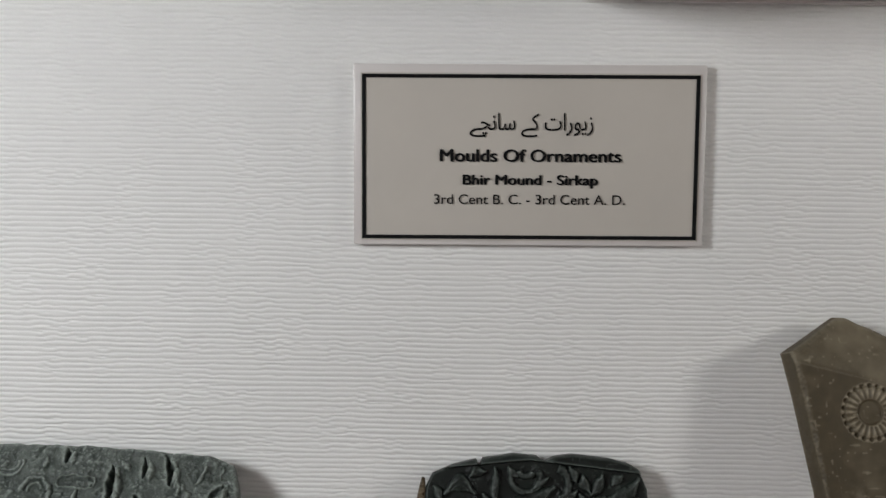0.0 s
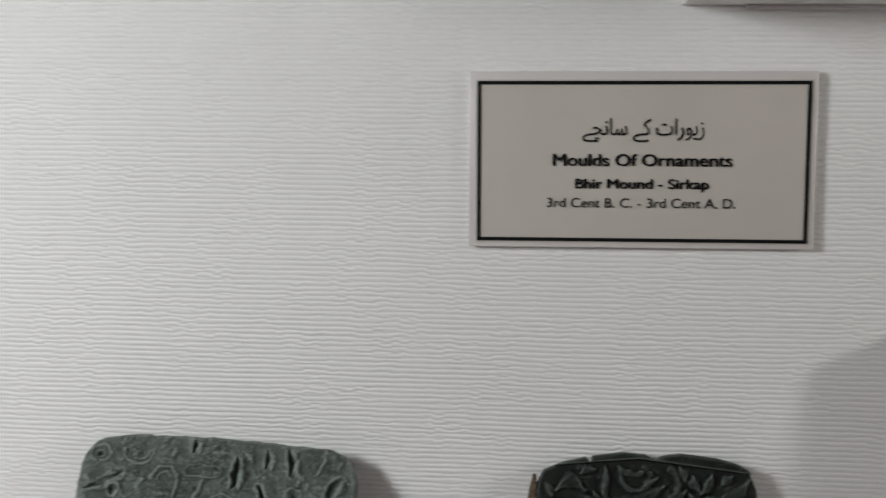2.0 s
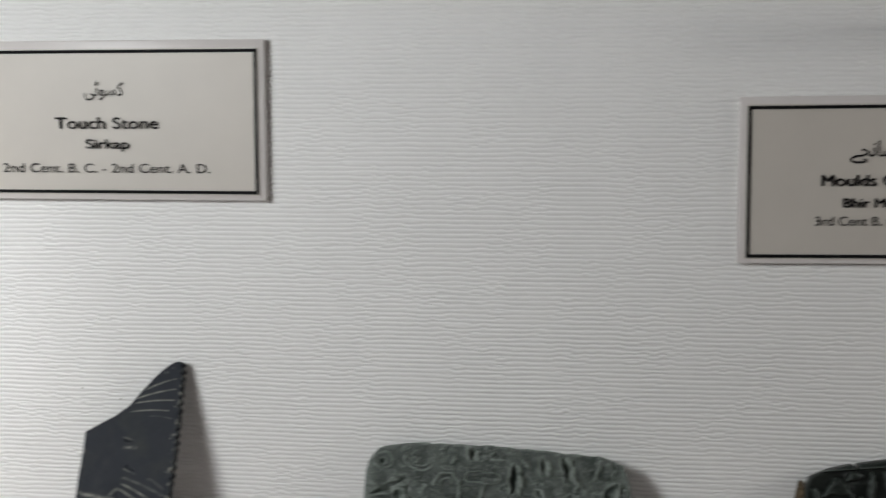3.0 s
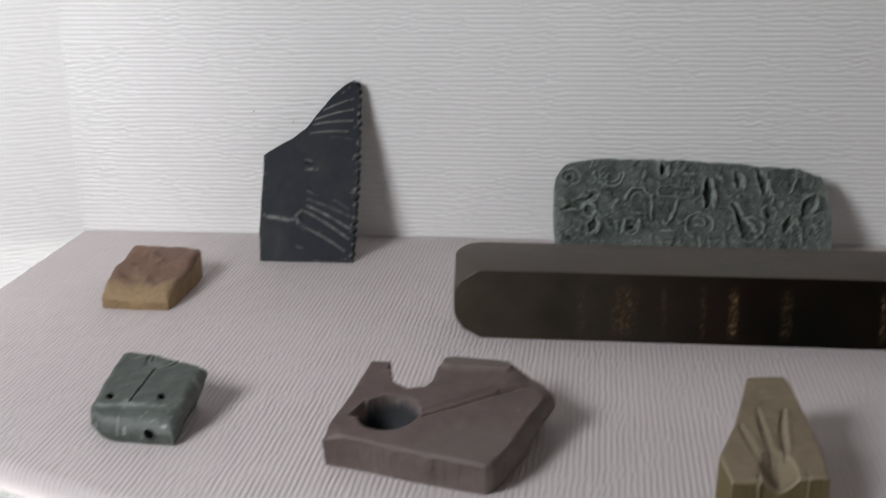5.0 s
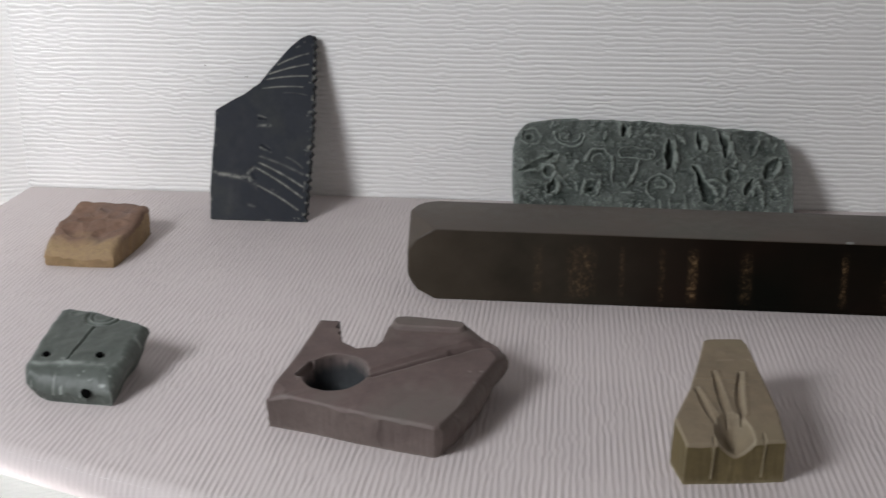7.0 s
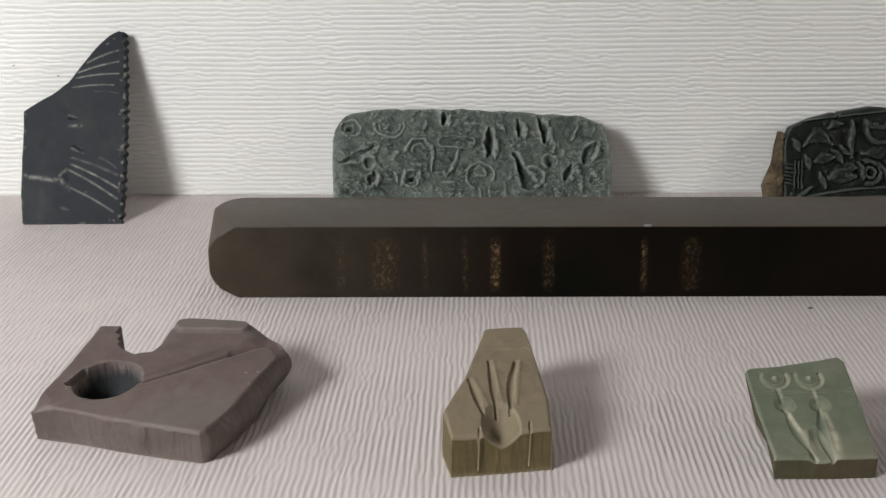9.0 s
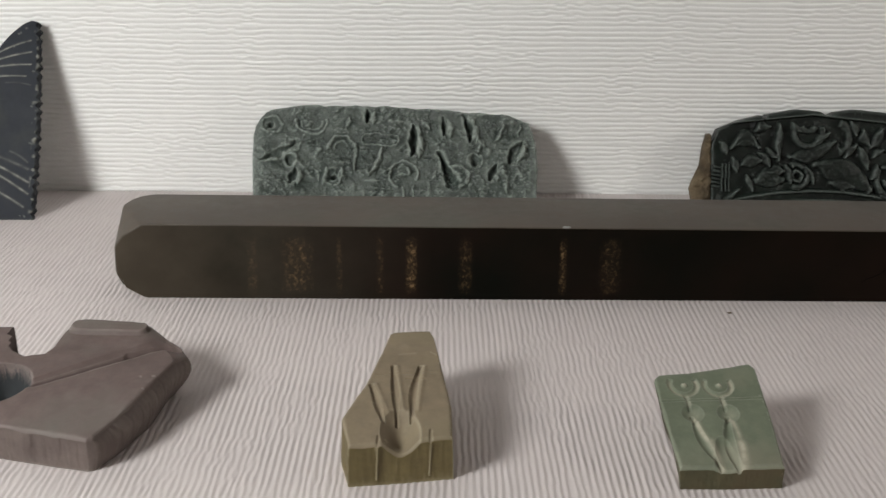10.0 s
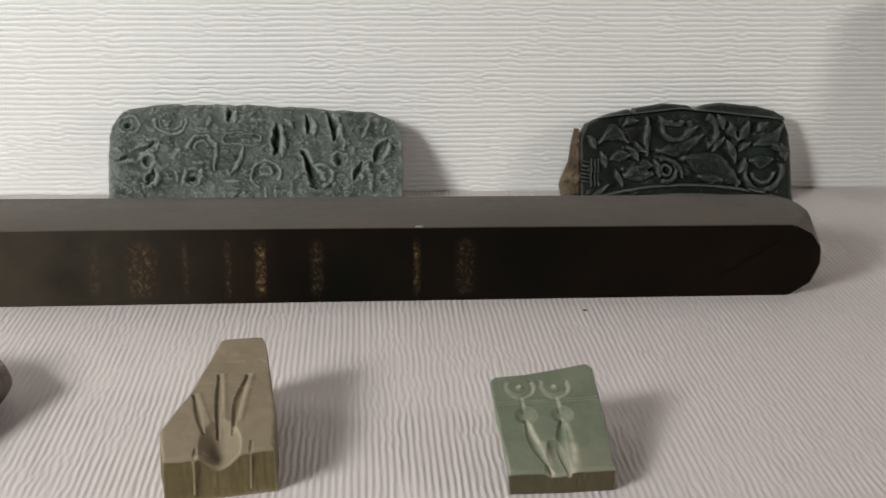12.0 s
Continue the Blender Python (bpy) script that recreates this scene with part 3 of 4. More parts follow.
def palette_fragment():
    lean = leaning(-0.170, -0.0452, -0.0062, 0.082)
    lines = ((5.2, 75.6, 19.4, 81.3, 0.34, 0.9), (1.2, 71, 19.7, 76, 0.34, 0.95), (0.2, 68.4, 19.8, 70.4, 0.32, 0.9), (-1.5, 64, 17.7, 65, 0.30, 0.8),
             (-0.6, 31, 20.5, 22.9, 0.55, 0.35), (-1.0, 28, 20.6, 17, 0.42, 0.95), (-2.5, 25.6, 20.6, 11.9, 0.42, 1.0), (-0.9, 17, 18.8, 6, 0.42, 0.75), (12, 31, 20, 26, 0.4, 0.3), (9, 62, 20, 61, 0.3, 0.2))

    def height(A, B):
        h = 0.35 * rough_field(A, B, 20, 3) + 0.12 * rough_field(A, B, 5, 7)
        for a0, b0, a1, b1, w, g in lines:
            h = h - 0.18 * stroke(A, B, a0, b0, a1, b1, w * 1.2, g, 0.5)
        return h - cut(A, B, -4, 25, -3, 21, 1.5, 1.2, 0.5) - cut(A, B, -2, 49.5, 1, 49.0, 1.0, 0.6, 0.5) - cut(A, B, 0, 36.5, 3.5, 34.5, 0.9, 0.5, 0.5)

    def paler(A, B):
        w = np.zeros_like(A)
        for a0, b0, a1, b1, wide, g in lines:
            w = np.maximum(w, stroke(A, B, a0, b0, a1, b1, wide, g, 0.5))
        chalk = stroke(A, B, -22.5, 22.6, -5.0, 20.2, 0.9, 0.7) + stroke(A, B, -6, 23, -3.6, 25.6, 0.7, 0.6) + stroke(A, B, -6, 20.2, -1, 16.5, 1.2, 0.4)
        chalk = chalk + stroke(A, B, -3.0, 46, 3.0, 46, 0.7, 0.6) + stroke(A, B, -1, 35.4, 4.2, 33, 0.5, 0.4) + stroke(A, B, -3, 51, 0.5, 49.8, 0.4, 0.4)
        chalk = chalk + stroke(A, B, 6, 15, 8, 14, 0.7, 0.3) + stroke(A, B, -6, 8, -2, 7, 0.6, 0.25)
        # chips along the rim
        rim = np.minimum(np.minimum(A + 23.6, 22.2 - A), B - 0.2)
        flecks = np.clip(1 - rim / 1.3, 0, 1) * np.clip(lattice(A, B, 1.9, 611) * 2.6 - 0.9, 0, 1)
        grey_band = 0.10 * stroke(A, B, -13, 5, -11, 56, 3.4) * np.clip(0.6 + rough_field(A, B, 12, 621), 0, 1)
        return np.maximum(w * np.clip(0.75 + 0.6 * rough_field(A, B, 3, 631), 0.3, 1), np.maximum(chalk * np.clip(0.6 + 1.2 * rough_field(A, B, 2.0, 641), 0, 1), 0.8 * flecks)) + grey_band

    saw = [(22.8 + 0.9 * math.sin(0.035 * b) + 0.75 * math.sin(b * 1.55) * (0.6 + 0.4 * math.sin(b * 0.37 + 1)) - 0.012 * max(0, b - 45), b) for b in [0.2 + 0.5 * i for i in range(180)]]
    me = slab_mesh("palette_fragment", [(-23.0, 0.8), (-22, 0.3), (-10, 0.2), (5, 0.3), (22.8, 0.2)], saw + [(22.0, 90)],
                   [(-24.0, 53), (-17, 57.5), (-10, 61.5), (-3.5, 66.5), (0.5, 72), (7, 80.5), (11, 85), (15, 88.6), (19, 90.6), (22.0, 90)],
                   [(-23.0, 0.8), (-24.2, 15), (-24.1, 35), (-24.0, 53)],
                   height, SLATE, 200, 340, 0.8, 0.5, base=-5.0, seed=11, paler=paler)
    place("palette_fragment", me, lean, "dark blue-black slate fragment with incised pale lines, leaning on the wall", "stone fragment")


def touchstone():
    """Long prism with clipped ends; the front is honed and carries gold streaks."""
    left = [(-0.076, -0.130, 0.0278), (-0.0835, -0.130, 0.0232), (-0.0868, -0.130, 0.0185), (-0.0868, -0.1308, 0.0088), (-0.0838, -0.132, 0.0036), (-0.0755, -0.1332, -0.0004), (-0.0886, -0.1065, 0.0276),
            (-0.0866, -0.0995, 0.0277), (-0.0838, -0.0955, 0.0278), (-0.079, -0.0932, 0.0278), (-0.0866, -0.098, 0.006), (-0.078, -0.0932, 0.0), (-0.0886, -0.104, 0.012)]
    right = [(0.2172, -0.130, 0.0268), (0.2245, -0.130, 0.0232), (0.2284, -0.130, 0.0172), (0.2286, -0.1305, 0.0112), (0.2252, -0.132, 0.0044), (0.2165, -0.1332, -0.0004), (0.2290, -0.112, 0.0258),
             (0.2275, -0.1040, 0.0266), (0.2230, -0.0980, 0.0270), (0.2140, -0.0945, 0.0272), (0.2282, -0.098, 0.006), (0.2155, -0.0945, 0.0), (0.2295, -0.106, 0.012)]
    bm = bmesh.new()
    for p in left + right:
        bm.verts.new(p)
    res = bmesh.ops.convex_hull(bm, input=bm.verts[:])
    bmesh.ops.dissolve_limit(bm, angle_limit=radians(2.5), verts=bm.verts[:], edges=bm.edges[:])
    bmesh.ops.bevel(bm, geom=bm.edges[:], offset=0.0008, segments=3, affect="EDGES", profile=0.6)
    bmesh.ops.recalc_face_normals(bm, faces=bm.faces)
    for f in bm.faces:
        f.smooth = True
        if f.normal.y < -0.85:
            f.material_index = 1
    me = bpy.data.meshes.new("touchstone")
    bm.to_mesh(me)
    bm.free()
    me.set_sharp_from_angle(angle=radians(30))
    me.materials.append(TOUCH_TOP)
    me.materials.append(TOUCH_FACE)
    ob = new("touchstone", me)
    tagged(ob, "long grey-brown touchstone bar with black honed face and gold streaks", "touchstone")
    # a pale nick on the upper front edge
    nick = bmesh.new()
    bmesh.ops.create_icosphere(nick, subdivisions=2, radius=1, matrix=Matrix.LocRotScale((0.0795, -0.1297, 0.0274), None, (0.0016, 0.0005, 0.0005)))
    for vv in nick.verts:
        vv.co += Vector((1, 0.3, 0.3)) * 0.00035 * noise.noise(vv.co * 900)
    # hairline crack as a thin black strip, its shade in the colour
    crack = bmesh.new()
    ends = [(0.1800 + 0.0320 * i / 12, 0.0012 + 0.0200 * i / 12 + 0.0006 * math.sin(i * 1.9)) for i in range(13)]
    low = [crack.verts.new((x, -0.13085 - 0.0022 * max(0, 1 - z / 0.027) * 0.9, z - 0.00016)) for x, z in ends]
    top = [crack.verts.new((x, -0.13085 - 0.0022 * max(0, 1 - z / 0.027) * 0.9, z + 0.00016)) for x, z in ends]
    for i in range(12):
        crack.faces.new((low[i], low[i + 1], top[i + 1], top[i]))
    part("crack", crack, HOLE, ob, "hairline crack across the face")
    part("nick", nick, SCRATCH, ob, "pale chip in the edge", smooth=True)


def flat(x, y, z=0.0, turn=0.0):
    return pose(x, y, z, 0, 0, turn)


def clay_block():
    cx, cy = -0.228, -0.092

    def height(A, B):
        h = 11.0 + B * 0.09 + 1.7 * rough_field(A, B, 13, 71) + 0.25 * rough_field(A, B, 3.5, 72)
        h = h - cut(A, B, -9, 8, -4, 11, 4.0, 3.0, 1.4) - cut(A, B, -11, -2, -7, -8, 4.5, 3, 1.3) - cut(A, B, 4, -6, 9, 2, 4.5, 3.5, 1.2)
        h = h - cut(A, B, 3, 13, 8, 10, 3.5, 3, 1.0) - cut(A, B, -5, 19, -2, 17, 1.6, 1.2, 0.8) - cut(A, B, -9, 17, -7, 14, 1.4, 1.2, 0.7) + cut(A, B, 0, -2, -2, 6, 4, 3, 0.9)
        return h - 2.4 * np.clip((-13 - B) / 9, 0, 1) ** 1.6

    def paler(A, B):
        return np.clip((-8.0 - B + 9 * rough_field(A, B, 6, 75)) / 12, 0, 1) * 0.9

    me = slab_mesh("clay_mould", [(-15.5, -21.5), (0, -22.3), (14.6, -21.6)], [(14.6, -21.6), (15.8, -4), (16.0, 10), (14.5, 24)],
                   [(-19.5, 27.5), (-8, 27.2), (0, 26.6), (9, 25.4), (14.5, 24)], [(-15.5, -21.5), (-17.8, -10), (-19.6, 6), (-19.5, 27.5)],
                   height, BAKED, 110, 130, 2.6, 0.5, (0.99, 0.98), seed=5, sharp=60, side=BAKED_SIDE, paler=paler)
    place("clay_mould", me, flat(cx, cy), "small worn orange-brown stone mould on the papered board", "mould", "moulds on the board")


def green_block():
    cx, cy = -0.181, -0.214

    def height(A, B):
        h = 13.6 + 0.19 * B
        h = h - cut(A, B, -1.2, 8.0, -3.2, -11.5, 0.75, 0.4, 1.0)
        h = h - ring_cut(A, B, -0.5, 14.5, 6.0, 0.8, 0.8, 160, 380) - ring_cut(A, B, -0.5, 14.5, 4.0, 0.7, 0.6, 160, 380)
        h = h - cut(A, B, -11.0, 15.0, -8.0, 17.5, 1.6, 1.0, 0.8) + 0.8 * rough_field(A, B, 9, 303)
        for a, b in ((-11.4, -8.7), (6.4, -8.2)):
            h = h - cut(A, B, a, b, a, b, 1.3, 1.3, 6.0, 6) - cut(A, B, a + 0.6, b + 0.6, a + 0.6, b + 0.6, 2.4, 2.4, 0.5)
        h = h - 1.6 * np.clip((A - 12.5) / 4, 0, 1) ** 2
        return h - 3.6 * np.clip((-12.5 - B) / 7.5, 0, 1) ** 1.6

    def paler(A, B):
        line = stroke(A, B, -14, -13.4, 13, -12.6, 0.9, 0.75) * np.clip(0.5 + 1.3 * rough_field(A, B, 4, 811), 0, 1)
        dots = np.clip(lattice(A, B, 1.3, 821) * 3.5 - 2.0, 0, 1) * np.clip((-12.5 - B) / 2, 0, 1)
        side = np.clip((A - 13.5) / 2, 0, 1) * np.clip(lattice(A, B, 2.0, 831) * 3 - 1.4, 0, 1)
        return line + 0.8 * dots + 0.6 * side + stroke(A, B, -5, -11, -2, -12.5, 0.5, 0.5) + stroke(A, B, -12, 14.6, -9, 17.4, 0.6, 0.35)

    def tuck(a, b):
        return -4.0 * np.clip((-a - 5) / 11, 0, 1) + 4.5 * np.clip((a - 6) / 9, 0, 1) * np.clip((b + 21) / 18, 0, 1)

    me = slab_mesh("green_mould", [(-15.0, -17.5), (-10, -19.5), (5, -20.6), (14.5, -21.0)], [(14.5, -21.0), (16.2, -10), (16.6, 5), (16.4, 10.8)],
                   [(-17.3, 17), (-14, 19.5), (-9, 19.6), (0, 16.6), (8, 13.6), (16.4, 10.8)], [(-15.0, -17.5), (-16.8, -13), (-17.6, 3), (-17.3, 17)],
                   height, GREEN_GREY, 120, 130, 3.2, 0.45, (0.97, 0.96), seed=9, sharp=60, undercut=tuck, paler=paler)
    ob = place("green_mould", me, flat(cx, cy), "small grey-green stone mould with drilled holes and incised lines", "mould", "moulds on the board")
    top = lambda a, b: float(height(np.array(a), np.array(b)))
    # the shade in each hole is a black cone set into the stone
    for p, q in (((6.4, -20.75, 4.6), (0, -1, 0)), ((13.4, -13.0, 4.4), (1, 0, 0)), ((-11.4, -8.7, top(-11.4, -5.5) - 0.9), (0, -0.18, 1)), ((6.4, -8.2, top(6.4, -5.0) - 0.9), (0, -0.18, 1))):
        bm = bmesh.new()
        rot = Vector((0, 0, 1)).rotation_difference(Vector(q)).to_matrix().to_4x4()
        bmesh.ops.create_cone(bm, cap_ends=True, segments=20, radius1=0.0006, radius2=0.0017 if q[2] == 0 else 0.0011, depth=0.0012, matrix=Matrix.Translation(Vector(p) * 0.001) @ rot)
        part("hole_shade", bm, HOLE, ob, "black cone that paints the shade in a drilled hole", smooth=True)


def mauve_block():
    cx, cy = -0.080, -0.225

    def height(A, B):
        h = 14.2 + 0.118 * B
        pit = np.hypot((A + 15.5) / 10.2, (B + 4.3) / 10.6)
        deep = 12.9 - 3.5 * np.clip(1.2 - np.hypot((A + 15.0) / 7.0, (B + 14.5) / 4.5), 0, 1)
        h = h - deep * np.clip((1.0 - pit) / 0.07, 0, 1) - 0.3 * np.clip((1.06 - pit) / 0.06, 0, 1)
        # a chisel cut beside the pit
        h = h - cut(A, B, -26.4, -6.0, -24.0, 1.5, 1.5, 0.9, 2.6, 4)
        # long channel, and the raised tongue beyond it
        h = h - cut(A, B, -5.5, -5.5, 24, 13.5, 1.3, 2.2, 1.7, 2)
        h = h - cut(A, B, 20, 12, 31, 17.5, 2.4, 3.0, 1.3, 2) - cut(A, B, -4, -4.0, 27, 17, 3.0, 4.2, 0.9, 2)
        side = (B + 5.5) - (A + 5.5) * 0.644
        h = h - 0.5 * np.clip(side / 3.0, 0, 1)
        tongue = cut(A, B, 1.5, 26.2, 19.5, 25.4, 4.0, 3.0, 1.0, 3)
        h = h + 1.5 * np.clip(tongue / 0.55, 0, 1) - 0.9 * np.clip((21.5 - B) / 6, 0, 1) * np.clip((B - 12) / 6, 0, 1) * np.clip((A + 2) / 6, 0, 1)
        # chipped near corner, rounded far corner
        h = h - 2.2 * np.clip(1 - np.hypot(A + 33.5, B + 16.5) / 4.5, 0, 1) - 2.6 * np.clip((np.hypot(A - 12, B + 2) - 23.5) / 6.0, 0, 1) * np.clip((A - 22) / 6, 0, 1)
        return h + 0.35 * rough_field(A, B, 14, 31) + 0.10 * rough_field(A, B, 4, 35)

    def paler(A, B):
        pit = np.hypot((A + 15.5) / 10.2, (B + 4.3) / 10.6)
        # rim of the pit is paler to the right
        lip = np.clip(1 - np.abs(pit - 0.97) / 0.06, 0, 1) * np.clip((A + 16) / 8, 0, 1) * 0.6
        ridge = stroke(A, B, -3, -6.2, 26, 12.0, 0.6, 0.4) + stroke(A, B, -33.5, -17, -28, -18.5, 0.9, 0.6)
        return lip + ridge * np.clip(0.6 + rough_field(A, B, 5, 37), 0, 1) + 0.35 * np.clip(rough_field(A, B, 9, 39) - 0.35, 0, 1)

    rng = random.Random(4)
    ragged = [(a + rng.uniform(-0.7, 0.7), b) for a, b in ((-20.0, 25.5), (-20.3, 23.5), (-18.6, 22.0), (-18.9, 20.0), (-17.3, 18.2), (-17.8, 16.4))]
    me = slab_mesh("mauve_mould", [(-34.5, -17.6), (-20, -21.2), (-6, -25.6), (8, -29.3), (18.2, -31.6), (20.0, -30.8)], [(20.0, -30.8), (24.4, -21), (29.2, -6), (34.0, 8), (36.6, 14.5)],
                   [(-27.2, 27.5), (-20.2, 27.8)] + ragged + [(-16.0, 13.8), (-11.4, 10.6), (-5.4, 12.0), (-1.6, 20.5), (-3.2, 25), (-1, 29.4), (8, 30.2), (20.2, 29.6), (28, 25.4), (33, 20.6), (36.6, 14.5)],
                   [(-34.5, -17.6), (-31, 0.7), (-28.4, 17), (-27.2, 27.5)],
                   height, MAUVE, 230, 200, 1.1, 0.35, (0.985, 0.99), (0.0, 0.5), seed=17, undercut=lambda a, b: 4.5 * np.clip((b + 6) / 18, 0, 1) * np.clip((a - 20) / 10, 0, 1), bulge=lambda a, b: 2.2 * np.clip((a - 18) / 5, 0, 1), side=MAUVE_SIDE, paler=paler,
                   recolour=(PIT, lambda a, b: np.hypot((a + 15.5) / 10.2, (b + 4.3) / 10.6) < 0.985))
    place("mauve_mould", me, flat(cx, cy), "mauve-brown stone mould with a round pit, notch and channel", "mould", "moulds on the board")


def olive_block():
    cx, cy = 0.022, -0.238

    def height(A, B):
        h = 17.0 + 0.175 * B + 0.2 * rough_field(A, B, 10, 231)
        bowl = np.hypot((A - 0.3 + 0.06 * (B + 20)) / 5.5, (B + 19.5) / 9.6)
        h = h - 5.0 * np.clip(1 - bowl ** 1.4, 0, 1) 
        for a0, b0, a1, b1, r in ((-4.6, -11.5, -8.6, 1.0, 0.95), (-0.8, -10.5, -2.8, 9.5, 0.95), (3.2, -10.5, 5.0, 9.5, 1.05)):
            h = h - leaf(A, B, a0, b0 - 3, a1, b1, r * 1.25, 0.95, 0.7 if a0 > 2 else 0.0, 0.55) + stroke(A, B, a0 + 1.6, b0, a1 + 1.4, b1, 0.7, 0.3)
        h = h - cut(A, B, -9.5, 5.6, 10.5, 7.0, 0.3, 0.3, 0.25) - cut(A, B, 1.5, 4, 6.5, 3.6, 0.6, 0.5, 0.3)
        return h - cut(A, B, 8.3, -18.5, 8.2, -30, 0.5, 0.5, 0.5) - cut(A, B, -5.6, -21, -5.8, -30, 0.5, 0.5, 0.5)

    def paler(A, B):
        bowl = np.hypot((A - 0.3 + 0.06 * (B + 20)) / 5.5, (B + 19.5) / 9.6)
        # right lips of cup and grooves lightened in colour, as if lit
        lip = np.clip(1 - np.abs(bowl - 1.0) / 0.12, 0, 1) * np.clip((A + 1) / 4, 0, 1) * 0.5
        return lip + stroke(A, B, 4.6, -10, 6.2, 10, 0.5, 0.45, 0.6) + stroke(A, B, 0.9, -10, -1.9, 10, 0.35, 0.25) + stroke(A, B, -1, 15.5, 3.5, 16.2, 0.5, 0.3) + 0.3 * np.clip(rough_field(A, B, 7, 233) - 0.4, 0, 1)

    me = slab_mesh("olive_mould", [(-13.2, -25.2), (0, -23.4), (14.2, -20.9)], [(14.2, -20.9), (14.0, -8), (11.9, 6.4), (9.1, 24.7)],
                   [(-4.2, 26.0), (-2.4, 27.4), (7.6, 28.2), (9.1, 24.7)], [(-13.2, -25.2), (-15.8, -13.5), (-13.0, -6.0), (-10.2, 1.5), (-6.2, 17), (-4.2, 26.0)],
                   height, OLIVE, 140, 200, 1.1, 0.2, (1.02, 0.99), seed=23, side=OLIVE_SIDE, paler=paler)
    ob = place("olive_mould", me, flat(cx, cy), "olive-tan stone mould with a carved cup and three grooves", "mould", "moulds on the board")
    for a, b in ((-5.8, -24.5), (8.2, -22.0)):       # two scored lines run down the sawn front
        bm = bmesh.new()
        bmesh.ops.create_cone(bm, cap_ends=True, segments=8, radius1=0.00032, radius2=0.00028, depth=0.010, matrix=Matrix.LocRotScale((a * 0.001, b * 0.001, 0.0068), Euler((0.05, 0.04, 0)).to_quaternion(), (0.8, 0.6, 1)))
        part("scored_line", bm, SCORED, ob, "pale scored line down the front", smooth=True)


def leaf_block():
    cx, cy = 0.110, -0.246

    def height(A, B):
        h = 12.6 + 0.33 * B + 0.15 * rough_field(A, B, 8, 241)
        for ca in (-8.2, 1.6):
            h = h - ring_cut(A, B, ca, 11.6, 3.8, 0.8, 0.5, 150, 390) - cut(A, B, ca, 7.5, ca + 0.4, 3.0, 0.8, 0.6, 0.5)
            h = h + cut(A, B, ca + 0.3, 11.0, ca + 0.3, 11.0, 1.0, 1.0, 0.7)
            bowl = np.hypot(A - ca - 0.9, B - 1.2) / 3.1
            h = h - 1.1 * np.clip(1 - bowl ** 2, 0, 1)
        h = h - leaf(A, B, -7.6, 0.5, -3.0, -17, 1.5, 0.7, -1.0, 0.5) - leaf(A, B, 2.2, 0.5, 2.0, -18.5, 1.5, 0.8, -1.2, 0.5)
        h = h - cut(A, B, -1.0, -9, -1.0, -19, 2.0, 4.4, 1.2)
        return h - cut(A, B, -15, 5.4, 14, 6.8, 0.3, 0.3, 0.3)

    def paler(A, B):
        w = np.zeros_like(A)
        for ca in (-8.2, 1.6):
            w = np.maximum(w, ring_cut(A, B, ca, 11.4, 3.9, 0.8, 0.65, 150, 390))
            w = np.maximum(w, stroke(A, B, ca + 0.2, 7.6, ca + 0.4, 4.5, 0.6, 0.5) + stroke(A, B, ca + 0.3, 11, ca + 0.3, 11, 0.7, 0.8))
            # each bowl is lightened right of centre, light painted into the hollow
            w = np.maximum(w, 0.28 * np.clip(1 - (np.hypot(A - ca - 1.7, B - 1.0) / 2.6) ** 2, 0, 1))
        for a0, b0, a1, b1, r, g, bow in ((-6.9, 0.0, -4.0, -10, 0.7, 0.7, -0.6), (-4.2, -9, -2.6, -17, 1.1, 0.75, 0.3), (2.7, 0.0, 3.9, -9, 0.7, 0.8, 0.3), (3.9, -9, 3.0, -18, 1.1, 0.9, 0.3)):
            w = np.maximum(w, stroke(A, B, a0, b0, a1, b1, r, g, bow))
        haze = 0.2 * stroke(A, B, -0.2, -12, 0, -20, 3.0)
        return np.maximum(w, haze) * np.clip(0.85 + 0.5 * rough_field(A, B, 2.5, 243), 0.4, 1)

    me = slab_mesh("leaf_green_mould", [(-14.0, -17.6), (0, -17.6), (13.9, -16.8)], [(13.9, -16.8), (14.2, 0), (13.8, 17.8)],
                   [(-16.0, 14.0), (-14.4, 15.6), (-6, 16.4), (0, 17.7), (12.2, 20.0), (13.8, 17.8)], [(-14.0, -17.6), (-15.4, 0), (-16.0, 14.0)],
                   height, LEAF, 150, 180, 0.9, 0.2, (1.0, 0.98), seed=29, undercut=lambda a, b: -4.5 * np.clip(-a / 15, 0, 1) * np.clip((b + 20) / 20, 0, 1), side=LEAF_SIDE, paler=paler)
    place("leaf_green_mould", me, flat(cx, cy), "leaf-green stone mould carved with two horned earring shapes", "mould", "moulds on the board")


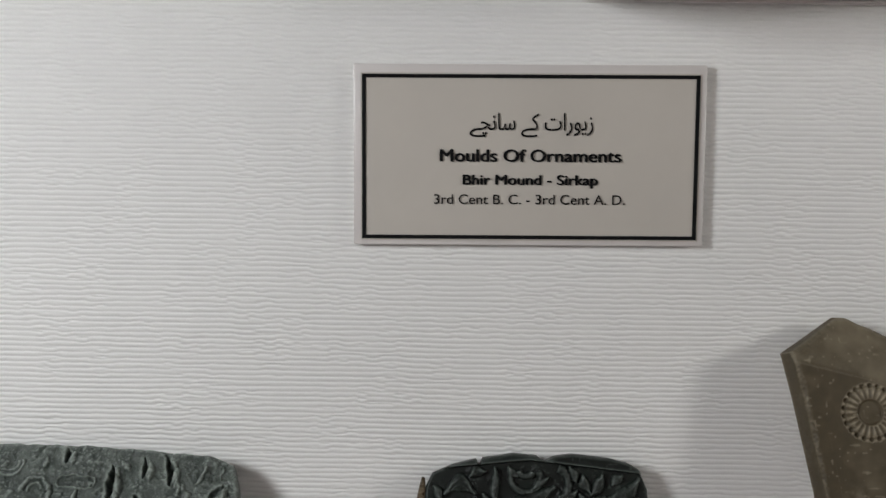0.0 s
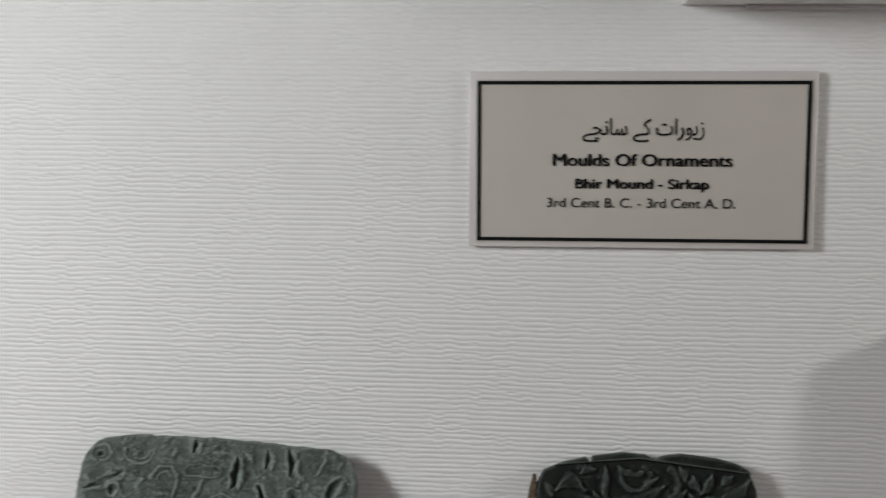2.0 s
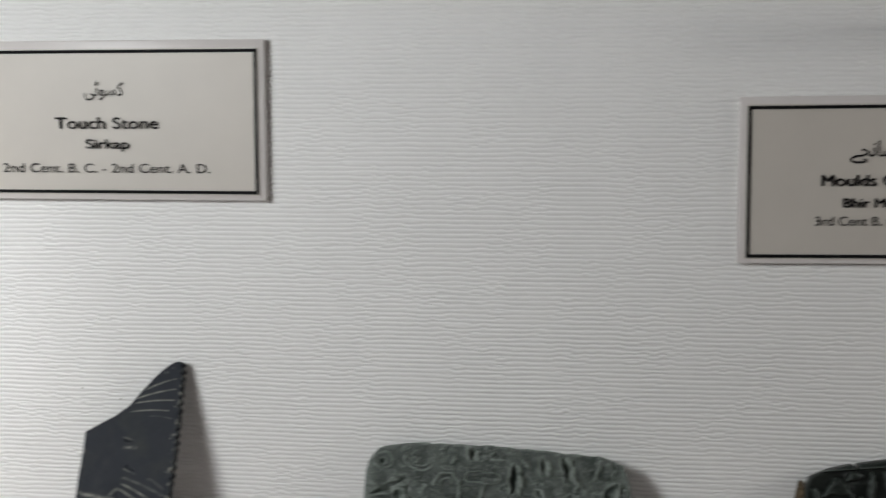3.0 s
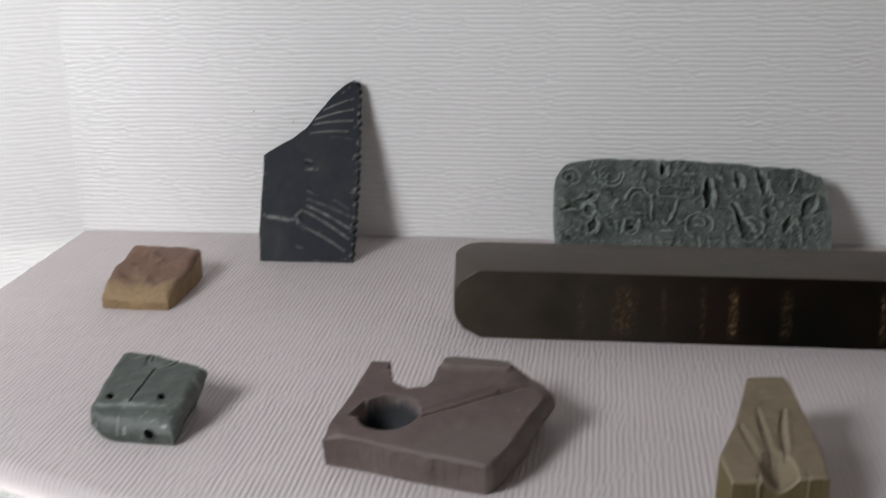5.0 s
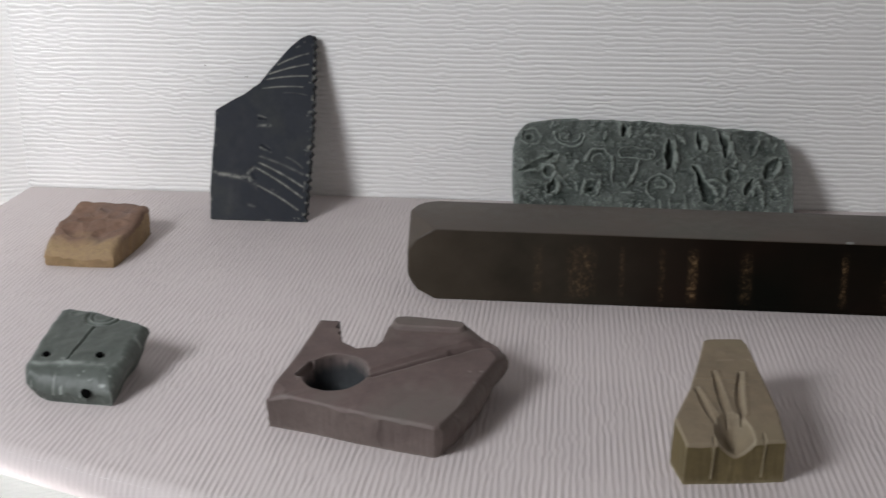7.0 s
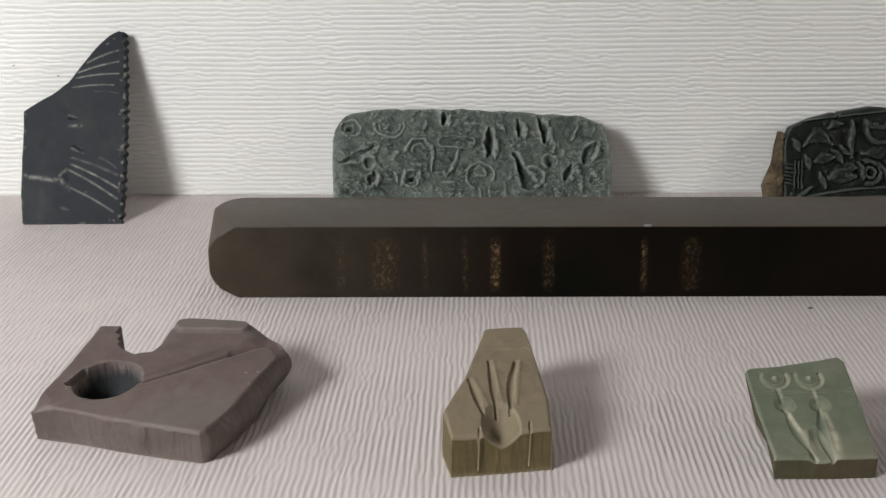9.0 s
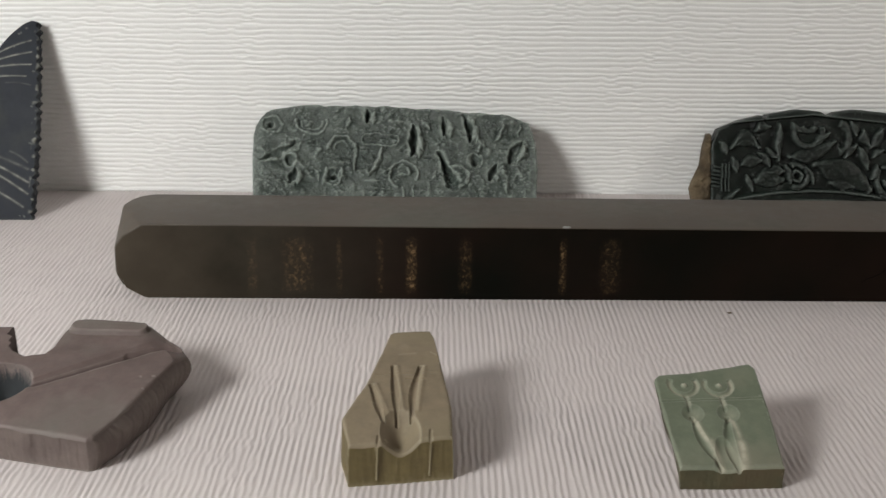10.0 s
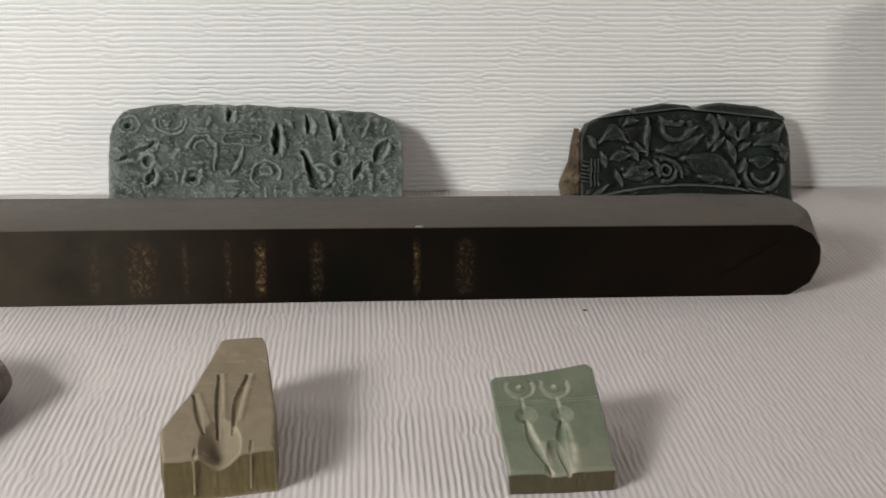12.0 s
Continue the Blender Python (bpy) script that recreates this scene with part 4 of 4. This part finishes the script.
def long_mould():
    lean = leaning(0.0125, -0.0460, -0.0092, 0.0432)

    def height(A, B):
        h = 0.9 * rough_field(A, B, 10, 91) + 0.45 * rough_field(A, B, 3.6, 95) + 0.2 * rough_field(A, B, 1.6, 97)
        lumps = np.clip(rough_field(A, B, 5.0, 99) - 0.12, 0, 1) - 0.9 * np.clip(rough_field(A, B, 4.0, 103) - 0.22, 0, 1)
        h = h + 1.9 * lumps
        A, B = A + 1.1 * rough_field(A, B, 4.0, 191), B + 1.1 * rough_field(A, B, 4.0, 197)
        # broad shallow hollows between the figures
        for a, b, r, d in ((-50, 34, 9, 0.9), (-39.6, 33, 4.5, 1.4), (-24, 36, 8, 0.8), (14, 40, 8, 0.9), (40, 33, 7, 0.9), (52, 24, 7, 0.8), (-34, 20, 8, 0.8), (12, 18, 9, 0.7), (56, 46, 6, 0.6)):
            h = h - cut(A, B, a, b, a, b, r, r, d)
        # round pits, each with a proud lip
        for a, b, r, d, lip in ((-56.6, 48.4, 1.9, 2.6, 4.4), (-27.1, 22.5, 1.7, 3.2, 4.4), (36.3, 31, 1.9, 1.8, 3.2), (-47, 30.5, 1.5, 1.2, 2.6)):
            h = h - cut(A, B, a, b, a, b, r, r, d, 3) - cut(A, B, a, b, a, b, lip, lip, 0.7) + ring_cut(A, B, a + 0.5, b, lip, 0.9, 0.7)
        # deep drop-shaped cuts; the stone swells beside each one
        for a0, b0, a1, b1, r, d, bend in ((-12.5, 56.4, -12.8, 49.7, 1.3, 3.8, 0.1), (8.1, 48, 8.0, 33, 2.1, 3.6, 0.4), (22.0, 52.2, 22.6, 42.6, 1.1, 3.2, 0.5), (32.6, 51.8, 34.0, 39.6, 1.9, 3.8, 0.9),
                                           (58.0, 40, 52.4, 30, 2.9, 2.8, -0.8), (46.4, 30, 42.8, 21, 1.8, 3.2, 0.4), (-45.0, 26.5, -46.2, 19.6, 2.0, 2.8, 0.4), (-60.5, 31, -45, 40, 1.8, 1.7, -1.2)):
            h = h - leaf(A, B, a0, b0, a1, b1, r, d, bend, 0.25) + leaf(A, B, a0 + 2.8, b0 - 1.5, a1 + 3.4, b1 - 0.5, 2.4, 1.3, bend)
        h = h - cut(A, B, 20.4, 34.5, 26.5, 19.5, 0.9, 3.4, 3.4, 2.5) + ring_cut(A, B, 28.5, 22.5, 5.0, 1.4, 1.2, -80, 110)
        # raised leaves and spikes
        for a0, b0, a1, b1, r, d, bend in ((-17.4, 40, -18.0, 25, 1.3, 1.3, 0.4), (-5.2, 37, -10.6, 22.5, 1.5, 1.6, 0.7), (12, 50, 16, 46, 1.8, 1.2, 0.3), (10.5, 44, 13.5, 36, 1.6, 1.2, -0.4), (50, 48.5, 45.2, 40, 1.1, 1.3, 0.6),
                                           (57, 48.6, 56.6, 42.4, 1.0, 1.2, 0.2), (60, 36, 57, 31, 1.8, 1.3, 0.4), (-30, 27, -31.5, 19, 1.6, 1.0, 0.4), (-23, 27, -23.5, 19, 1.6, 1.1, -0.4), (49, 26, 51, 15, 2.0, 1.2, 0.5),
                                           (-20, 52, -22, 47, 1.4, 1.0, 0.3), (4.2, 18, 4.4, 11, 0.9, 1.0, 0.1), (8, 17, 8.6, 11, 0.8, 0.8, 0.1), (-13, 20.4, -6, 21, 0.8, 0.8, 0.1), (38, 42, 39, 36, 1.4, 0.9, 0.2), (-36, 26, -33, 21, 1.2, 0.8, 0.2)):
            h = h + leaf(A, B, a0, b0, a1, b1, r, d, bend, 0.2)
        # scrolls, the crescent, the dome and the ringed boss
        for ca, cb, r, w, d, s, e in ((-38, 50.5, 7.2, 0.9, 1.1, 175, 365), (-38, 50.5, 5.0, 0.7, 0.7, 180, 360), (-24, 36.5, 6.0, 1.0, 1.2, 0, 190), (-24, 36.5, 3.4, 0.9, 0.8, 20, 200), (4.3, 23.2, 6.4, 0.8, 1.2, -20, 250), (4.3, 25.2, 2.2, 0.8, 0.9, 0, 360)):
            h = h + ring_cut(A, B, ca, cb, r, w, d, s, e)
        h = h + cut(A, B, -38, 49.5, -39.5, 48, 1.3, 0.9, 0.9)
        bar = np.hypot(np.clip(np.abs(A + 6.2) - 5.4, 0, 99), B - 40.7) - 2.9
        h = h + 1.1 * np.clip(1 - np.abs(bar) / 0.7, 0, 1) - 0.5 * np.clip(-bar / 1.5, 0, 1)
        return 1.15 * h

    def paler(A, B):
        # small pale flecks paint sparkle towards the lower corner, a chalky end
        flecks = np.clip(lattice(A, B, 1.2, 701) * 3.2 - 1.7, 0, 1) * (0.25 + 0.75 * np.clip((A - 20 - 1.2 * (B - 20)) / 20, 0, 1))
        return 0.9 * flecks + 0.3 * np.clip((-57 - A) / 5, 0, 1) + 0.25 * np.clip(rough_field(A, B, 16, 711), 0, 1)

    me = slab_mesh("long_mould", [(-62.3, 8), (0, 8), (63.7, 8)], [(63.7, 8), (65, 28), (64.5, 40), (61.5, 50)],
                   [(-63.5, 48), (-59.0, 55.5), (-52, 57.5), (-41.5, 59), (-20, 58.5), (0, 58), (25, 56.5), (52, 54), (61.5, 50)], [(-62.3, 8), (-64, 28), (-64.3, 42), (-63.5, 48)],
                   height, SEA, 420, 180, 1.8, 0.3, base=-9.0, seed=37, sharp=60, paler=paler, proud=(6, 1.0, 0.85))
    place("long_mould", me, lean, "long dark sea-green stone mould covered in carved ornament", "mould", "moulds against the wall")


def black_mould():
    lean = leaning(0.2085, -0.0225, -0.0125, 0.0445)

    def height(A, B):
        h = 0.2 * rough_field(A, B, 8, 111)
        A0, B0 = A, B
        A, B = A + 0.9 * rough_field(A, B, 7.0, 291), B + 0.9 * rough_field(A, B, 7.0, 297)
        lift = np.zeros_like(A)
        # raised leaves and crescents with rounded backs, left between the cuttings
        for a0, b0, a1, b1, r, bend in ((-41, 28.5, -28, 28.5, 2.6, 5.0), (-38, 30, -31, 30, 2.4, 2.5), (-19.7, 39.5, -19.4, 22.5, 1.5, 0.3), (-24, 28, -20, 24, 1.3, -0.6), (-14, 24, 6.4, 31.5, 2.4, -2.4),
                                        (19.6, 36.5, 22.5, 29.5, 1.8, -0.8), (28.3, 37.2, 23, 28.5, 1.8, 1.0), (31.4, 27.2, 44, 35.5, 2.2, -2.6), (33, 33, 37, 36.5, 1.6, 0.6), (18.2, 28.5, 22.2, 18.5, 1.4, 0.6), (24, 24, 29, 28, 1.2, 0.4),
                                        (-36, 21, -26.6, 22.4, 2.2, 0.8), (-28.5, 12.5, -17.0, 13.6, 3.4, 1.6), (-24, 17, -16.5, 17.5, 2.2, 0.3), (-1.6, 20.6, 23.4, 9.6, 4.0, 2.2), (6, 12.8, 16, 10.4, 2.2, 0.8), (30, 20, 40, 20.5, 2.6, -1.4),
                                        (-37, 9.2, -45, 3.4, 1.0, 0.4), (-30, 36, -24, 38, 1.6, 0.8), (-13, 40, -9, 36, 1.4, -0.6), (-2, 31, 4, 36, 1.3, 0.6), (12, 24, 17, 30, 1.5, 0.8), (14, 40, 17, 34, 1.4, 0.5), (-16, 20, -13, 12, 1.3, 0.5), (24, 14, 27, 21, 1.4, -0.8), (-28, 26, -23, 20, 1.4, 0.7), (38, 28, 44, 24, 1.4, 0.6), (-40, 24, -38, 17, 1.2, 0.5), (-46, 31, -43, 26, 1.4, 0.6), (-33, 15, -31, 8, 1.2, 0.4), (44, 27, 46, 20, 1.6, 0.4), (-6, 20, -2, 11, 0.9, 0.5)):
            field = leaf(A, B, a0, b0, a1, b1, r * 1.55, 1.0, bend, 0.3)
            lift = np.maximum(lift, 1.9 * np.sqrt(np.clip(field, 0, 1)))
        for ca, cb, r, w, s, e in ((-5.7, 35.2, 6.4, 1.6, 150, 390), (-5.7, 39.5, 3.4, 1.6, 200, 340), (7.0, 33.2, 6.8, 2.0, -75, 75), (35.6, 14.8, 8.8, 1.5, 150, 380), (35.6, 14.8, 5.2, 1.2, 190, 350), (-10.2, 15.4, 5.3, 1.7, -110, 125), (-10.2, 15.4, 2.4, 1.0, 0, 360)):
            lift = np.maximum(lift, 1.7 * np.sqrt(ring_cut(A, B, ca, cb, r, w, 1.0, s, e)))
        for i in range(6):          # the comb of short strokes
            lift = np.maximum(lift, 1.2 * cut(A, B, -48.6, 20 - 1.8 * i, -45.4, 19.4 - 1.8 * i, 0.6, 0.5))
        for a in (-44.2, -42.4, -40.8):
            lift = np.maximum(lift, 1.2 * cut(A, B, a, 21, a - 0.4, 8.5, 0.55, 0.45))
        h = h - 3.2 + 1.5 * lift + 1.1 * np.clip(rough_field(A0, B0, 5.0, 119) - 0.1, 0, 1) + 0.2 * rough_field(A0, B0, 1.8, 127)
        # arcs along the foot
        arch = np.hypot(A0 + 1, B0 + 152.6) - 161.0
        h = h + 2.0 * np.clip(1 - (np.abs(arch) / 1.3) ** 2, 0, 1) + 1.6 * np.clip(1 - (np.abs(arch + 4.2) / 0.9) ** 2, 0, 1)
        edge = 45.6 - B0 - np.abs(A0 + 4) * 0.105
        band = np.clip((2.9 - edge) / 0.8, 0, 1)
        return np.maximum(h, -3.0 + 2.9 * band) - 0.5 * np.clip(1 - edge / 2.0, 0, 1)

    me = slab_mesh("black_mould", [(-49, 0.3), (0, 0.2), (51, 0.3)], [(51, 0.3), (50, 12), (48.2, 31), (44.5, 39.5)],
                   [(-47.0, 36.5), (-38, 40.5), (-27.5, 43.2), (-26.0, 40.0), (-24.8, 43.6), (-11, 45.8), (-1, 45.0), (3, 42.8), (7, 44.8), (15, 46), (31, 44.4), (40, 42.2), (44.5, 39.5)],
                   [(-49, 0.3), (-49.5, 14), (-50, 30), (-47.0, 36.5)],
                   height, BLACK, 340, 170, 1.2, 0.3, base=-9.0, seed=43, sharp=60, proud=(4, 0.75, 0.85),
                   paler=lambda A, B: 0.5 * np.clip(lattice(A, B, 1.5, 721) * 3 - 1.9, 0, 1))
    ob = place("black_mould", me, lean, "black-green stone mould with raised scrolls and a broken brown end", "mould", "moulds against the wall")
    end = slab_mesh("broken_end", [(-57, 0.3), (-53, 0.2), (-49.2, 0.3)], [(-49.2, 0.3), (-49.6, 20), (-50.1, 34)], [(-51.6, 34.6), (-50.1, 34)],
                    [(-57, 0.3), (-58.6, 9), (-57.4, 12.5), (-56.2, 15), (-54.2, 19.5), (-53.2, 27), (-51.6, 34.6)],
                    lambda A, B: -2.6 + 2.2 * rough_field(A, B, 6, 731) + 1.4 * rough_field(A, B, 2.4, 733) + 0.12 * (A + 50), BROKEN, 50, 120, 1.6, 0.8, base=-9.0, seed=47, sharp=50, joined=True)[0]
    piece = new("broken_end", end)
    piece.parent = ob
    piece["label"] = "rough broken brown stone"


def tall_mould():
    lean = leaning(0.3398, -0.054, -0.021, 0.116)
    ca, cb = 5.5, 74.5

    def height(A, B):
        # upper facet slopes back from a crease
        crease = 95.5 - 0.235 * (A + 26)
        h = -0.36 * np.clip(B - crease, 0, 60) + 0.3 * rough_field(A, B, 15, 131)
        r = np.hypot(A - ca, B - cb)
        ang = np.arctan2(B - cb, A - ca)
        h = h - 1.3 * np.clip((5.6 - r) / 0.8, 0, 1)
        petals = 0.55 + 0.45 * np.cos(22 * ang)
        h = h + 0.8 * petals * np.clip(1 - np.abs(r - 8.2) / 2.4, 0, 1) ** 0.5 * (r < 10.6)
        for i in range(22):
            t = 2 * math.pi * (i + 0.5) / 22
            h = h - cut(A, B, ca + 11.2 * math.cos(t), cb + 11.2 * math.sin(t), ca + 11.2 * math.cos(t), cb + 11.2 * math.sin(t), 1.1, 1.1, 1.3)
        return h - cut(A, B, 18, 50, 30, 36, 4, 3, 0.8) - cut(A, B, -18, 70, -9, 30, 5, 3, 0.4)

    def paler(A, B):
        r = np.hypot(A - ca, B - cb)
        ang = np.arctan2(B - cb, A - ca)
        rays = np.clip(1 - np.abs(r - 8.6) / 2.6, 0, 1) * (0.35 + 0.35 * np.cos(22 * ang))
        beads = np.clip(1 - np.abs(r - 11.8) / 1.0, 0, 1) * np.clip(np.cos(22 * ang), 0, 1) * 0.8
        blotch = 0.35 * np.clip(rough_field(A, B, 12, 741) - 0.25, 0, 1) + 0.4 * stroke(A, B, -1, 40, 4, 28, 5) * np.clip(0.4 + rough_field(A, B, 4, 743), 0, 1)
        scuff = np.clip(lattice(A, B, 1.6, 751) * 3.0 - 2.1, 0, 1) * 0.6
        # the last term lightens the upper facet, painting the light from above
        return np.maximum(rays, beads) + blotch + scuff + 0.18 * np.clip((B - 95.5 + 0.235 * (A + 26)) / 2, 0, 1)

    me = slab_mesh("tall_mould", [(-10, 0.4), (5, 0), (24, 0.3)], [(24, 0.3), (29, 40), (34, 78), (35, 98)],
                   [(-26.5, 99.5), (-20, 104), (-4, 115.4), (0, 115.2), (14, 109), (35, 98)], [(-10, 0.4), (-14, 40), (-22, 80), (-26.5, 99.5)],
                   height, TAWNY, 160, 280, 2.8, 0.3, base=-13.0, taper=(1.0, 1.0), shift=(-1.5, 0.0), seed=51, paler=paler)
    place("tall_mould", me, lean, "tall tawny-brown stone mould with a stamped beaded rosette", "mould", "moulds against the wall")


palette_fragment()
touchstone()
clay_block()
green_block()
mauve_block()
olive_block()
leaf_block()
long_mould()
black_mould()
tall_mould()


# ---- labels ----
def lettering(name, body, cx, z, width, parent, weight=0.0, y=-0.0062, cap=None, tall=1.0):
    """A line of print, centred at cx with its foot at z and a given width."""
    cu = bpy.data.curves.new(name, "FONT")
    cu.body, cu.align_x, cu.offset, cu.extrude = body, "LEFT", 0.0 if weight > 0.02 else min(weight, 0.005), 0.0
    tmp = bpy.data.objects.new(name, cu)
    scene.collection.objects.link(tmp)
    me = bpy.data.meshes.new_from_object(tmp.evaluated_get(bpy.context.evaluated_depsgraph_get()))
    bpy.data.objects.remove(tmp)
    co = np.empty(len(me.vertices) * 3, np.float32)
    me.vertices.foreach_get("co", co)
    co = co.reshape(-1, 3)
    lo, hi = co.min(0), co.max(0)
    sx = width / (hi[0] - lo[0])
    sz = sx * tall if cap is None else cap / (hi[1] - max(lo[1], 0.0))
    out = np.stack([(co[:, 0] - (lo[0] + hi[0]) / 2) * sx + cx, np.full(len(co), y), co[:, 1] * sz + z], -1)
    me.vertices.foreach_set("co", out.reshape(-1).astype(np.float32))
    me.update()
    if weight > 0.02:      # heavier type: the line struck again beside itself
        bm = bmesh.new()
        bm.from_mesh(me)
        whole = bm.verts[:] + bm.edges[:] + bm.faces[:]
        for dx, dy, dz in ((0.00040, -0.00002, 0.0), (0.00020, -0.00004, 0.00014), (0.00056, -0.00006, -0.00014), (0.00030, -0.00008, 0.00006)):
            twin = bmesh.ops.duplicate(bm, geom=whole)["geom"]
            bmesh.ops.translate(bm, verts=[g for g in twin if isinstance(g, bmesh.types.BMVert)], vec=(dx, dy, dz))
        bm.to_mesh(me)
        bm.free()
    me.materials.clear()
    me.materials.append(INK)
    ob = new(name, me)
    ob.parent = parent
    ob.matrix_parent_inverse = Matrix.Translation(parent.location).inverted()
    return ob


def museum_label(x0, x1, z0, z1, margin, lines, label, tilt=0.0):
    thing = base_empty("label_plate", (x0 + x1) / 2, -0.0012, z0)
    bits = [part("plate", box(x0 - 0.0006, x1, -0.0050, -0.0004, z0 + 0.0003, z1 + 0.0012, 0.0007), CLEAR_EDGE, None, "pale bevelled acrylic edge", smooth=True),
            part("card", box(x0 + margin - 0.0006, x1 - margin + 0.0006, -0.0056, -0.0049, z0 + margin - 0.0006, z1 - margin + 0.0006), CARD)]
    w = 0.0016
    a0, a1, b0, b1 = x0 + margin, x1 - margin, z0 + margin, z1 - margin
    for dims in ((a0, a1, b1 - w, b1), (a0, a1, b0, b0 + w), (a0, a0 + w, b0 + w, b1 - w), (a1 - w, a1, b0 + w, b1 - w)):
        bits.append(part("border_line", box(dims[0], dims[1], -0.00605, -0.0055, dims[2], dims[3]), INK))
    for o in bits:
        o.parent = thing
        o.matrix_parent_inverse = Matrix.Translation(thing.location).inverted()
    for body, cx, z, width, weight, cap in lines:
        lettering("lettering", body, cx, z, width, thing, weight, cap=cap, tall=1.3 if cap is None else 1.0)
    thing.rotation_euler = (0, radians(tilt), 0)
    tagged(thing, label, "label", "labels on the wall")


museum_label(0.1262, 0.2782, 0.1362, 0.2138, 0.0032, (
    ("\uFBAF\uFB7D\uFEE7\uFE8E\uFEB3 \uFBAF\uFB90 \uFE95\uFE8D\uFEAD\uFEEE\uFBFE\uFEAF", 0.2026, 0.1868, 0.0533, 0.004, None),
    ("Moulds Of Ornaments", 0.2022, 0.1732, 0.0783, 0.028, 0.0052),
    ("Bhir Mound - Sirkap", 0.2022, 0.1632, 0.0583, 0.026, 0.0042),
    ("3rd Cent B. C. - 3rd Cent A. D.", 0.2021, 0.1547, 0.0830, 0.004, 0.0042)),
    "cream label with black border reading Moulds Of Ornaments", -0.55)
museum_label(-0.2655, -0.1035, 0.1632, 0.2418, 0.0036, (
    ("\uFBFD\uFB68\uFEEE\uFEB4\uFB90", -0.1857, 0.2155, 0.0205, 0.006, None),
    ("Touch Stone", -0.1851, 0.1992, 0.0540, 0.028, 0.0056),
    ("Sirkap", -0.1848, 0.1893, 0.0226, 0.026, 0.0046),
    ("2nd Cent. B. C. - 2nd Cent. A. D.", -0.1860, 0.1772, 0.1086, 0.004, 0.0046)),
    "cream label with black border reading Touch Stone")

# dark specks of dirt on the wall paper and on the board
for x, z in ((-0.2047, 0.0649), (-0.1840, 0.0597)):
    speck = bmesh.new()
    bmesh.ops.create_icosphere(speck, subdivisions=1, radius=1, matrix=Matrix.LocRotScale((x, -0.0003, z), None, (0.0005, 0.0003, 0.0004)))
    tagged(part("wall_speck", speck, BROKEN, smooth=True), "tiny dark speck stuck to the white wall paper", "speck", "specks on the wall")
speck = bmesh.new()
bmesh.ops.create_icosphere(speck, subdivisions=2, radius=1, matrix=Matrix.LocRotScale((0.138, -0.145, 0.0003), None, (0.0009, 0.0006, 0.0003)))
tagged(part("dirt_speck", speck, BROKEN, smooth=True), "tiny dark crumb lying on the papered board", "crumb")
